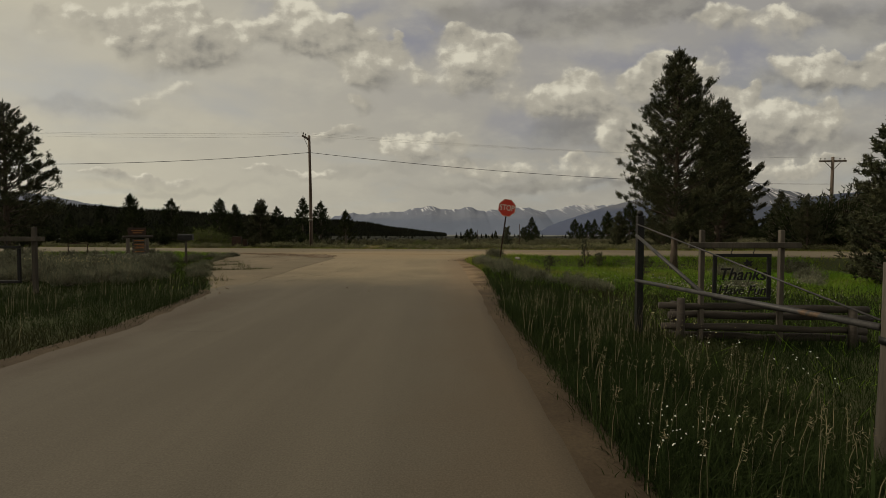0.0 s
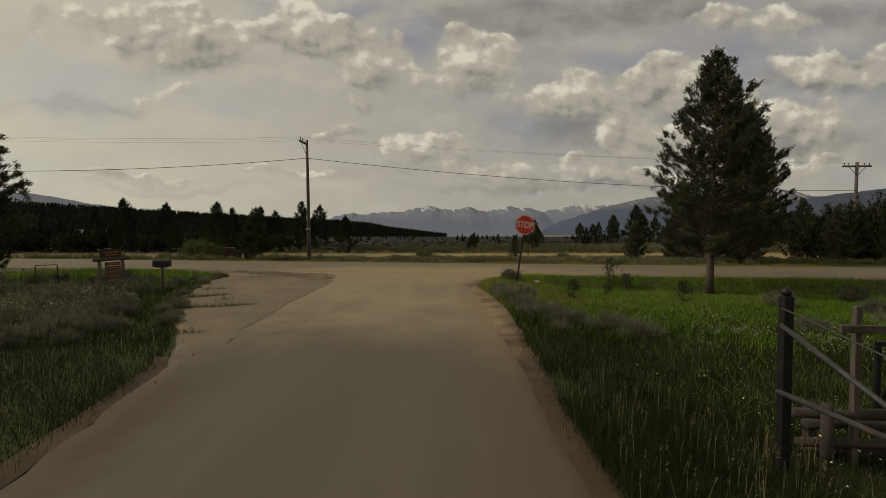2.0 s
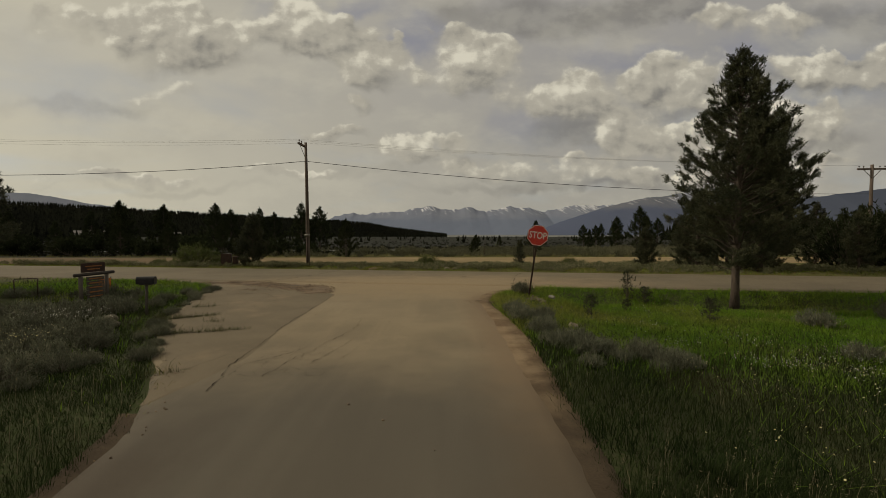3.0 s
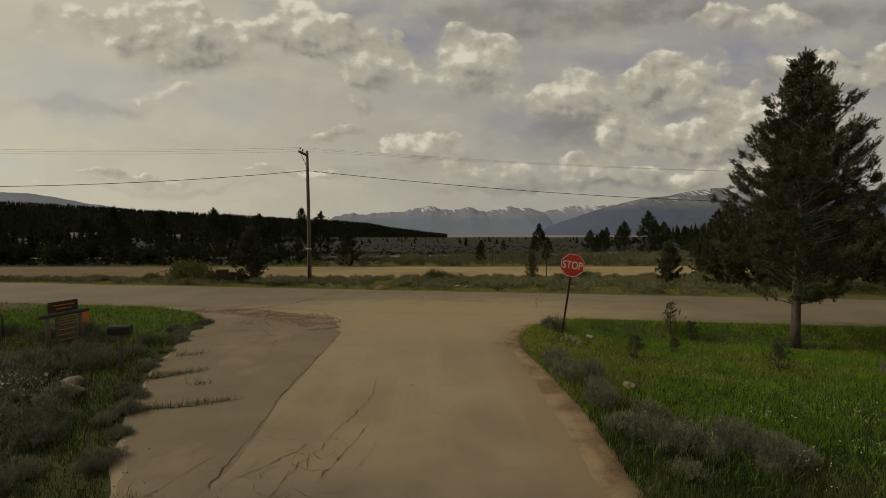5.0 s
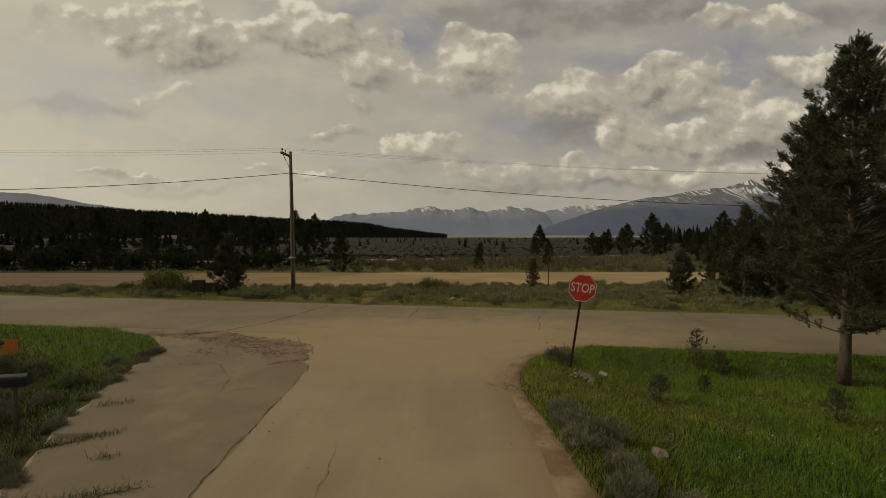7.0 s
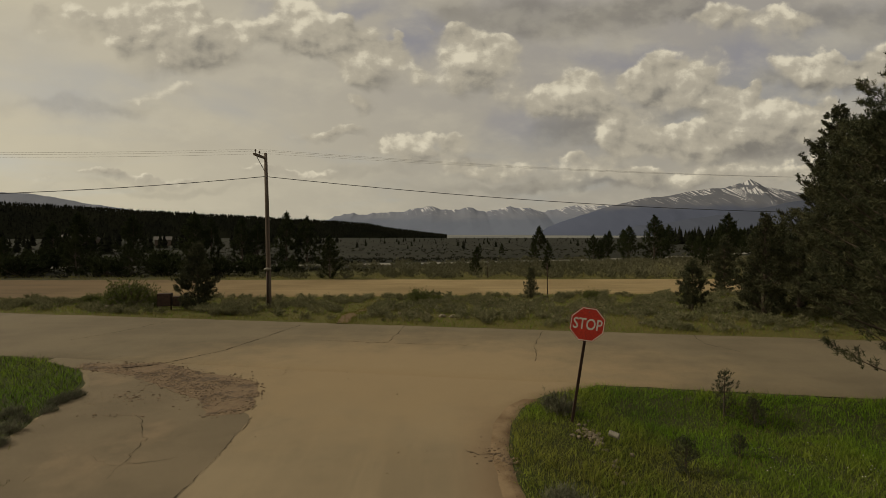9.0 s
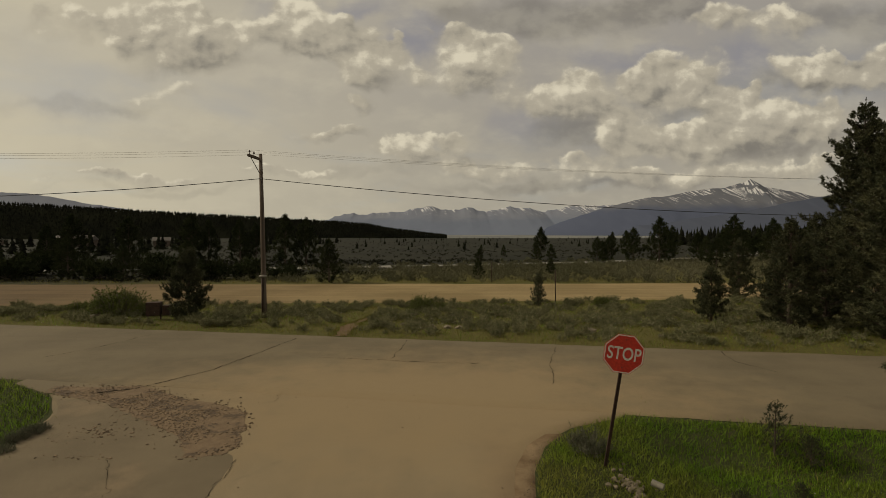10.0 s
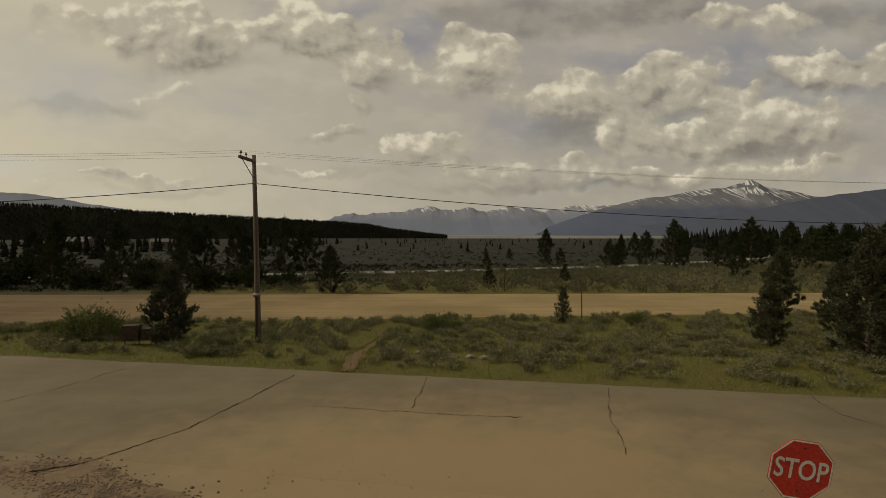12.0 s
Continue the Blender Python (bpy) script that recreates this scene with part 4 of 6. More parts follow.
for i, (x, y, h) in enumerate((
        (-23.7, 82, 7.8), (-20.9, 83, 7.2), (-11.4, 57.6, 4.3), (-31.2, 84, 7.0), (-29.2, 85, 6.4), (-40.6, 88, 8.1), (-37.9, 88, 7.1), (-41.8, 74.7, 7.0),
        (-42.1, 65.6, 7.0), (-52.0, 74, 6.0), (-26.5, 60.5, 4.2), (-38.6, 60.5, 4.6), (-55.0, 64, 5.5), (-62.0, 70, 6.0), (-33.0, 60.5, 3.8), (-47.5, 62, 4.2),
        (28.2, 151, 7.2), (24.5, 89, 4.4), (26.2, 91, 3.6), (34.5, 89, 7.6), (31.5, 92, 6.0), (37.5, 93, 6.2), (48.5, 92, 8.0), (44.0, 95, 5.2), (33.4, 71, 4.4),
        (30.2, 100, 4.6), (40.5, 86, 4.6), (13.0, 118, 2.6), (15.4, 92, 3.0), (18.6, 96, 3.2), (9.0, 130, 2.4), (33.0, 170, 5.0), (5.0, 84, 2.6), (21.5, 125, 3.6),
        (52.0, 84, 6.5), (57.0, 95, 7.5), (62.0, 90, 7.0), (12.2, 68, 2.0), (3.2, 62, 2.2), (38.0, 120, 5.5), (45.0, 130, 6.0), (54.0, 125, 7.0))):
    ob = pine(MIDDLE if i % 3 else MIDDLE_B, x, y, MID_LABEL if y > 60 else "dark conifer on the edge of the dirt road", i * 67, h / 7.0, group="conifers on the plain")


# ---- wooded ridge and far woods ----
def cone_trees(x, y, z, h, rng, name, label, tiers=((0.0, 0.72, 0.24), (0.38, 1.0, 0.16))):
    """Many small spruces built of ragged tiers."""
    V, F, at = [], [], 0
    ang = np.linspace(0, 2 * math.pi, 6, endpoint=False)
    n = len(x)
    for lo, hi, wide in tiers:
        rr = wide * h[:, None] * rng.uniform(0.45, 1.25, (n, 6))
        a = ang[None] + rng.uniform(0, 6, (n, 1))
        ring = np.stack([x[:, None] + rr * np.cos(a), y[:, None] + rr * np.sin(a), z[:, None] + (lo + rng.uniform(0, 0.08, (n, 6))) * h[:, None]], -1)
        top = np.stack([x, y, z + hi * h], -1)[:, None]
        V.append(np.concatenate([ring, top], 1).reshape(-1, 3))
        o = (np.arange(n) * 7 + at)[:, None]
        F.append(np.concatenate([o + np.array([[j, (j + 1) % 6, 6]]) for j in range(6)]))
        at += n * 7
    return tagged(new(name, tri_mesh(name, np.vstack(V), np.vstack(F), FOREST)), label, "forest", kind="stuff")


FULL_TIERS = tuple((0.02 + 0.105 * k, 0.30 + 0.105 * k if k < 7 else 1.0, 0.27 * (1 - k / 8.5)) for k in range(8))
RIDGE_X = [-1400, -900, -725, -597, -562, -515, -455, -384, -301, -206, -155, -111, -77, -24, 10]
RIDGE_Y = [500, 560, 600, 650, 700, 750, 800, 850, 900, 950, 980, 1000, 1020, 1040, 1050]
RIDGE_Z = [62, 52, 46, 41, 40, 37, 34, 31, 26, 22, 18, 9, 5, -2, -6]
hx = np.concatenate([np.arange(-1400, -600, 20), np.arange(-600, 10, 6)])
hy0, hz0 = np.interp(hx, RIDGE_X, RIDGE_Y), np.interp(hx, RIDGE_X, RIDGE_Z)
rows = np.linspace(-1, 1, 15)
HX = np.repeat(hx[None], 15, 0)
HY = hy0[None] + rows[:, None] * np.interp(hx, [-1400, -600, 10], [330, 300, 60])[None]
HZ = -12 + (hz0[None] + 12) * (1 - np.abs(rows[:, None]) ** 1.6)
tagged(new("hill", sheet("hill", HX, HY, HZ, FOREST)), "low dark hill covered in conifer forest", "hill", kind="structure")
rng = np.random.default_rng(31)
q = 14000
tx = rng.uniform(-1150, 8, q)
tr = rng.uniform(-0.85, 0.25, q)
wide = np.interp(tx, [-1400, -600, 10], [330, 300, 60])
ty = np.interp(tx, RIDGE_X, RIDGE_Y) + tr * wide
tz = -12 + (np.interp(tx, RIDGE_X, RIDGE_Z) + 12) * (1 - np.abs(tr) ** 1.6)
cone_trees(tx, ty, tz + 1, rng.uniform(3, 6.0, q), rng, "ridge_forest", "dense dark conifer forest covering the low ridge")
def small_pines(x, y, h, rng, name, label):
    """Conifers of one simple kind, turned and scaled, joined."""
    trunk_, limbs_, crown_ = pine_meshes(7.0, 1.9, 23, bare=0.0, tuft=0.5, tufts_m=4.5, count=6, whorl=0.5, width=0.15, gaps=0.3, peak=1.0, leaf=NEEDLE_DARK)
    co, fa = np.zeros(len(crown_.vertices) * 3), np.zeros(len(crown_.loops), int)
    crown_.vertices.foreach_get("co", co), crown_.loops.foreach_get("vertex_index", fa)
    co, fa, z, V, F = co.reshape(-1, 3), fa.reshape(-1, 3), land(x, y) - 0.3, [], []
    for i in range(len(x)):
        a, k = rng.uniform(0, 6.28), h[i] / 7.0
        w = k * rng.uniform(0.85, 1.3)
        V.append(np.column_stack([(co[:, 0] * math.cos(a) - co[:, 1] * math.sin(a)) * w + x[i], (co[:, 0] * math.sin(a) + co[:, 1] * math.cos(a)) * w + y[i], co[:, 2] * k + z[i]]))
        F.append(fa + i * len(co))
    return tagged(new(name, tri_mesh(name, np.vstack(V), np.vstack(F), NEEDLE_DARK)), label, "forest", kind="stuff")


tx, ty = rng.uniform(50, 150, 190), rng.uniform(76, 150, 190)
ok = tx > 50 + (ty - 60) * 0.30
small_pines(tx[ok], ty[ok], rng.uniform(3.5, 8.0, ok.sum()), rng, "pine_woods", "dark uneven pine woods beside the plain")
q = 700
tx, ty = rng.uniform(58, 230, q), rng.uniform(150, 280, q)
ok = (tx > 50 + (ty - 60) * 0.35)
tx, ty = tx[ok], ty[ok]
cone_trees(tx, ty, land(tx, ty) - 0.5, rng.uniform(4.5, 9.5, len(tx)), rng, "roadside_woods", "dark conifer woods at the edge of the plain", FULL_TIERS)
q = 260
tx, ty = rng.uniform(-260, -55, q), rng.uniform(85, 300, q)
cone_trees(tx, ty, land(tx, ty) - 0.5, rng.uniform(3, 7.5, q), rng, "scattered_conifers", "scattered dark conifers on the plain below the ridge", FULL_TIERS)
q = 300
tx, ty = rng.uniform(-100, 330, q), rng.uniform(160, 700, q)
cone_trees(tx, ty, land(tx, ty) - 0.3, rng.uniform(1.2, 3.4, q), rng, "plain_conifers", "small far conifers dotted over the plain", FULL_TIERS)

# ---- sagebrush ----
SAGE_A = shrub_meshes(SAGE_NEAR, 0.55, 0.55, 41, 66, 9, 7, 0.105, 0.012, upright=1.6, wild=0.36)
SAGE_B = shrub_meshes(SAGE_NEAR, 0.48, 0.45, 42, 42, 9, 7, 0.105, 0.012, upright=1.7, wild=0.36)
SAGE_C = shrub_meshes(SAGE_NEAR, 0.62, 0.50, 43, 52, 10, 7, 0.11, 0.013, upright=1.5, wild=0.36)
SAGES = (SAGE_A, SAGE_B, SAGE_C)
SAGE_THIN = shrub_meshes(SAGE_NEAR, 0.58, 0.50, 48, 34, 8, 6, 0.12, 0.021, upright=1.5, wild=0.4)
rng = np.random.default_rng(44)
SAGE_LABEL = "silver-green sagebrush with grey woody stems in grass"
near_sage = [(2.3, 21.5, 0.75), (2.0, 12.7, 0.5), (9.9, 17.9, 0.9), (12.0, 16.9, 0.8), (10.9, 15.4, 0.8), (8.3, 14.5, 0.7), (13.0, 18.9, 0.9), (3.6, 14.4, 0.9), (4.1, 14.1, 0.6),
             (-7.0, 13.4, 0.6), (-6.5, 12.5, 0.55), (-7.5, 14.0, 0.75), (-7.2, 12.6, 0.65), (-8.3, 14.1, 0.7), (-7.9, 13.1, 0.8), (-9.0, 14.3, 0.8), (-9.4, 15.6, 0.95), (-9.2, 17.4, 0.8), (-9.9, 16.6, 0.9), (-8.9, 18.4, 0.6), (-9.3, 19.6, 0.55), (-9.5, 21.2, 0.45)]
for k in range(26):
    y = rng.uniform(12.5, 22.5)
    near_sage.append((float(left_edge(y)) + rng.normal(-0.12, 0.16), y, rng.uniform(0.22, 0.45)))
# a wedge of sagebrush on the bank, widest nearest the gate
for k in range(42):
    y = 13.2 + 4.9 * rng.uniform(0, 1) ** 1.3
    near_sage.append((float(right_edge(y)) + 0.40 + (18.4 - y) * 0.60 * rng.uniform(0, 1) ** 1.2, y, rng.uniform(0.38, 0.68)))
near_sage = [p for p in near_sage if not (2.0 < p[0] < 3.1 and 15.6 < p[1] < 16.9)]
while len(near_sage) < 215:
    x, y = rng.uniform(-17, -5.2), rng.uniform(10.4, 20.6)
    e = float(left_edge(y))
    if x < e - 1.0 and not (x > e - 1.9 and rng.uniform() < 0.7) and math.hypot(x + 8.2, y - 16.9) > 0.7 and math.hypot(x + 11.4, y - 18.6) > 0.9 and math.hypot(x + 13.6, y - 18.8) > 1.7:
        sz = rng.uniform(0.35, 0.95)
        if all(math.hypot(x - p[0], y - p[1]) > 0.40 * (sz + p[2]) for p in near_sage):
            near_sage.append((x, y, sz))
for i, (x, y, sz) in enumerate(near_sage):
    shrub(SAGE_THIN if x < -9.5 else SAGES[i % 3], x, y, SAGE_LABEL if x > 0 else "silver-green sagebrush in the meadow beside the drive", rng.uniform(0, 360), sz, group="sagebrush by the drive")


def many_shrubs(name, label, xs, ys, sizes, leaf_mat, seed, shape, lift=0.0, category="bush"):
    """Shrubs past counting, joined: a few shapes, turned and scaled."""
    rng = np.random.default_rng(seed)
    kinds = [shrub_arrays(*s) for s in shape]
    V, F, at = [], [], 0
    zs = land(xs, ys)
    for i in range(len(xs)):
        v, f = kinds[i % len(kinds)][1]
        a, s = rng.uniform(0, 6.28), sizes[i]
        c, n = math.cos(a) * s, math.sin(a) * s
        w = np.column_stack([v[:, 0] * c - v[:, 1] * n + xs[i], v[:, 0] * n + v[:, 1] * c + ys[i], v[:, 2] * s + zs[i] + lift])
        V.append(w), F.append(f + at)
        at += len(v)
    return tagged(new(name, tri_mesh(name, np.vstack(V), np.vstack(F), leaf_mat)), label, category, kind="stuff")


mx, my = scatter(2150, -32, 26, 30, 46, rng, lambda x, y: far_verge(x, y) & (y > cross_mid(x) + CROSS_HALF + 0.9) & (np.abs(x + 4.6 + 0.02 * (y - 34)) > 0.55) & (np.hypot(x + 14.7, y - 35.7) > 0.8) & (clumpy(x * 0.9, y * 1.1) > 0.36))
many_shrubs("sagebrush_strip", "low silver-green sagebrush between the two roads", mx, my, rng.uniform(0.36, 0.92, len(mx)), SAGE_LEAF, 45,
            [(0.5, 0.46, 51, 17, 4, 6, 0.125, 0.042), (0.55, 0.48, 52, 17, 4, 6, 0.125, 0.042), (0.42, 0.42, 53, 15, 4, 6, 0.12, 0.040)])
px_, py_ = [], []
for n, lo, hi in ((4600, 57.5, 96), (1700, 90, 160), (1500, 160, 330)):
    w = hi * 1.05
    x, y = rng.uniform(-w, w, n), rng.uniform(lo, hi, n)
    px_.append(x), py_.append(y)
px_, py_ = np.concatenate(px_), np.concatenate(py_)
off = np.abs(py_ - np.interp(px_, fx, fy)) > 2.4
px_, py_ = px_[off], py_[off]
PLAIN_SHAPE = [(0.6, 0.5, 54, 8, 4, 4, 0.16, 0.075), (0.65, 0.45, 55, 8, 4, 4, 0.16, 0.075)]
# shrubs outside this zone take the cloud-shaded leaf colour
near_zone = (py_ < np.interp(px_, fx, fy) + 4) & (px_ > -14 + 6 * np.sin(py_ * 0.4))
many_shrubs("sagebrush_plain", "grey-green sagebrush covering the near plain", px_[near_zone], py_[near_zone], rng.uniform(0.7, 1.3, near_zone.sum()), PLAIN_SAGE, 46, PLAIN_SHAPE)
many_shrubs("shaded_plain_shrubs", "low shrubs on the far plain, cloud shade in their colour", px_[~near_zone], py_[~near_zone], rng.uniform(0.4, 0.85, (~near_zone).sum()), SHADED_LEAF, 47, [(0.6, 0.45, 56, 6, 3, 3, 0.20, 0.11), (0.65, 0.4, 57, 6, 3, 3, 0.20, 0.11)])
# green bushes along the verge
WILLOW = shrub_meshes(BUSH_LEAF, 0.9, 0.95, 61, 90, 13, 8, 0.055, 0.026, upright=0.4, wild=0.9)
for x, y, sz, text in ((-17.6, 37.3, 1.6, "rounded green willow bush on the verge"), (-16.2, 37.6, 0.85, "green willow bush beside a brown box"), (-1.7, 40.4, 1.0, "green bush in sagebrush on the verge"),
                       (-0.6, 41.2, 0.55, "small green bush on the verge"), (9.6, 42.6, 0.75, "yellow-green bush near the dirt road"),                        (-21.5, 39.6, 0.7, "green willow bush on the verge")):
    shrub(WILLOW, x, y, text, x * 40, sz, name="willow_bush")
DARK_BUSH = shrub_meshes(NEEDLE_DARK, 1.0, 0.9, 62, 50, 10, 7, 0.16, 0.06)
TALL_BUSH = shrub_meshes(NEEDLE_DARK, 0.82, 1.15, 63, 95, 12, 8, 0.075, 0.022, upright=0.7, wild=0.7)
for i, (x, y, sz) in enumerate(((27.2, 36.6, 3.1), (30.4, 37.6, 3.7), (33.9, 36.9, 4.0), (37.6, 38.6, 4.3), (28.6, 33.4, 2.3), (32.3, 33.2, 2.5), (36.0, 33.0, 2.9), (41.6, 39.0, 4.4))):
    shrub(TALL_BUSH, x, y, "tall rounded dark bush beside the asphalt road", i * 73, sz * 1.1, name="tall_bush", group="tall bushes below the utility pole", sink=0.3)
for i, (x, y, sz) in enumerate(((-60.0, 62.0, 2.4), (-56.0, 60.6, 1.9), (-51.0, 61.0, 2.3), (-44.5, 60.4, 2.1), (-36.0, 61.0, 2.0), (-30.0, 61.4, 1.8), (-24.0, 61.0, 1.9), (-21.0, 63.0, 2.0), (-17.0, 62.0, 1.5), (-47.0, 66.0, 2.6), (-34.0, 68.0, 2.4), (-64.0, 66.0, 2.6))):
    shrub(DARK_BUSH, x, y, "large dark bush beyond the dirt road", i * 51, sz, name="dark_bush", group="bushes beyond the dirt road")
# pine seedlings in the meadow grass
SEEDLING = pine_meshes(1.0, 0.42, 17, bare=0.05, tuft=0.08, tufts_m=14.0, count=12, whorl=0.10, gaps=0.3, peak=0.6)
LANKY = pine_meshes(1.35, 0.52, 18, bare=0.08, tuft=0.075, tufts_m=15.0, count=13, whorl=0.21, gaps=0.5, peak=0.9)
for x, y, me, sz, turn, text in ((6.2, 21.95, LANKY, 0.78, 0, "straggly young pine with open limbs in grass"), (6.75, 21.7, SEEDLING, 0.58, 60, "low pine seedling in grass"), (4.2, 19.75, SEEDLING, 0.62, 20, "pine seedling in meadow grass"),
                                  (7.35, 18.6, SEEDLING, 0.68, 90, "pine seedling in meadow grass"), (5.6, 20.4, SEEDLING, 0.4, 10, "tiny pine seedling in meadow grass")):
    pine(me, x, y, text, turn, sz, sink=0.02)

# ---- grass ----
rng = np.random.default_rng(71)


def grass(name, label, areas, mat, lean=0.75):
    parts = []
    for n, x0, x1, y0, y1, h0, h1, w, where in areas:
        x, y = scatter(n, x0, x1, y0, y1, rng, where)
        c = clumpy(x, y)
        hh = (h0 + (h1 - h0) * rng.uniform(0, 1, len(x)) ** 1.6) * (0.5 + 0.45 * c + 0.35 * clumpy(x * 3.7 + 2, y * 3.3))
        parts.append(blades(stand(x, y), hh, np.full(len(x), w) * rng.uniform(0.7, 1.3, len(x)), rng, lean, plain=w > 0.0115))
    V, F = join(parts)
    return tagged(new(name, tri_mesh(name, V, F, mat)), label, "grass", kind="stuff")


grass("meadow_grass", "tall green meadow grass on the verge", [
    (40000, 0.8, 10.0, 9.0, 15.0, 0.10, 0.27, 0.0085, lambda x, y: right_verge(x, y) & (rng.uniform(0, 1, len(x)) < step(11.0, 20.0, y))),
    (165000, 0.8, 15.0, 14.0, 24.5, 0.08, 0.23, 0.0155, right_verge),
    (9000, 12.0, 34.0, 8.0, 23.0, 0.12, 0.34, 0.022, right_verge),
    (30000, -18.0, -8.0, 20.3, 29.0, 0.10, 0.26, 0.013, left_verge),
    (6000, -11.5, -4.0, 12.0, 22.0, 0.08, 0.24, 0.010, lambda x, y: left_verge(x, y) & (x > left_edge(y) - 1.5)),
    (9000, 4.0, 16.0, 1.0, 15.0, 0.14, 0.38, 0.014, right_verge),
    (30000, -34.0, 28.0, 29.0, 46.0, 0.08, 0.22, 0.022, lambda x, y: far_verge(x, y) & (np.abs(x + 4.6) > 0.35)),
], GRASS)
# blades whose colour carries the dimmer light beside the drive
grass("tall_grass", "olive meadow grass along the drive, dimmer light in its colour", [
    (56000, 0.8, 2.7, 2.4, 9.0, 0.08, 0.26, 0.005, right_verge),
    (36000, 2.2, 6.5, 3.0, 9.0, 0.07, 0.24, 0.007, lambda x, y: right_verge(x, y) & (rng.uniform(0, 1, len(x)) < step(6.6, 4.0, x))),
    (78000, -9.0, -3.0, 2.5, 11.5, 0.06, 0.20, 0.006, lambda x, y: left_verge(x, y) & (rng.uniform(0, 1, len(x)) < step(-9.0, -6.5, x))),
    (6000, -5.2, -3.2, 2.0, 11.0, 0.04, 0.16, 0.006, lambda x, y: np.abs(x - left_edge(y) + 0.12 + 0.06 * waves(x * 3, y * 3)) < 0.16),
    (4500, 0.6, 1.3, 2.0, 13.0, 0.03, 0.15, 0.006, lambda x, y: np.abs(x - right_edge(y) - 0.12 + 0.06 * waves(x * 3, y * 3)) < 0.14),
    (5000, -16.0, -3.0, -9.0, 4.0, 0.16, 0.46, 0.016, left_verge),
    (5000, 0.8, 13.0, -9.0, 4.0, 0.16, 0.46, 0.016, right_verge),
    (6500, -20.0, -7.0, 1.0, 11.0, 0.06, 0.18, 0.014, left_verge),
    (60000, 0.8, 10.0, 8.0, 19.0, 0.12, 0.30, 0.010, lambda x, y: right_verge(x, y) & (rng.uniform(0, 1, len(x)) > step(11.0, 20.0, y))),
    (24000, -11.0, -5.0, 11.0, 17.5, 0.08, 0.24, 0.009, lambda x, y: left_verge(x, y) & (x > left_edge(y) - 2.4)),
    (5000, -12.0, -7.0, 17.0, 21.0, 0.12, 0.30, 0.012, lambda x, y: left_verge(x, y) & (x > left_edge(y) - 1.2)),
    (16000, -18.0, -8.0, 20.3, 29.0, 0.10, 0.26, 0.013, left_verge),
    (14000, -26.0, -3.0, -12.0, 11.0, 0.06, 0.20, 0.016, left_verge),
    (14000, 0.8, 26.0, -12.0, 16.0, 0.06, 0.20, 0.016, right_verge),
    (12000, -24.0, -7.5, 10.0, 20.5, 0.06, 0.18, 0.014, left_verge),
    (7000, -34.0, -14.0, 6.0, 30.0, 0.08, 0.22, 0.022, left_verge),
], DIMMED_GRASS)
grass("verge_grass", "short yellow-green grass along the road edges", [
    (16000, -30.0, 24.0, 27.0, 40.0, 0.10, 0.24, 0.02, lambda x, y: (y > cross_mid(x) + CROSS_HALF + 0.05) & (y < cross_mid(x) + CROSS_HALF + 1.1)),
    (90000, -34.0, 28.0, 29.0, 46.0, 0.08, 0.20, 0.018, far_verge),
    (7000, -34.0, 30.0, 40.0, 47.0, 0.10, 0.26, 0.022, lambda x, y: far_verge(x, y) & (y > dirt_near(x) - 2.5)),
    (9000, -60.0, 60.0, 56.0, 62.0, 0.12, 0.34, 0.04, lambda x, y: y > dirt_far(x) + 0.2),
    (3500, -10.5, -4.0, 10.5, 24.0, 0.05, 0.20, 0.009, lambda x, y: np.abs(x - left_edge(y) + 0.02) < 0.16),
    (3000, -11.0, -4.0, 10.5, 24.0, 0.05, 0.18, 0.010, lambda x, y: (np.abs(x - left_edge(y)) < 0.45) & (clumpy(x * 2.6, y * 2.9) > 0.62)),
    (2600, 0.6, 4.6, 11.0, 25.0, 0.04, 0.14, 0.009, lambda x, y: np.abs(x - right_edge(y) - 0.12) < 0.20 + 0.08 * waves(x * 3, y * 3)),
    (14000, 2.5, 15.0, 15.0, 24.0, 0.12, 0.26, 0.010, lambda x, y: right_verge(x, y) & (waves(x * 0.8, y * 0.9) > 0.15)),
    (2000, -70.0, 70.0, 60.0, 85.0, 0.2, 0.4, 0.06, lambda x, y: y > dirt_far(x) + 0.2),
], DRY_GRASS)


def seed_stalks(n, x0, x1, y0, y1, where, h0, h1):
    """Thin stems with a pale plume at the top."""
    x, y = scatter(n, x0, x1, y0, y1, rng, where)
    P = stand(x, y)
    hh = rng.uniform(h0, h1, len(x))
    stem = blades(P, hh, np.full(len(x), 0.004), rng, 0.16)
    tips = stem[0].reshape(-1, 5, 3)[:, 4]
    plume = needles(tips - np.array([0, 0, 0.02]), np.tile([0.15, 0, 1.0], (len(x), 1)), 9, 0.022, 0.004, rng, 2.2)
    return join([stem, plume])


V, F = join([seed_stalks(520, 0.9, 3.0, 2.5, 9.0, right_verge, 0.26, 0.42), seed_stalks(500, -9, -3.4, 3.0, 12.0, left_verge, 0.28, 0.46), seed_stalks(500, 1.0, 14.0, 9.0, 24.0, right_verge, 0.24, 0.36)])
tagged(new("grass_stalks", tri_mesh("grass_stalks", V, F, SEED_GRASS)), "pale seeding grass stalks standing above the meadow", "grass", kind="stuff")


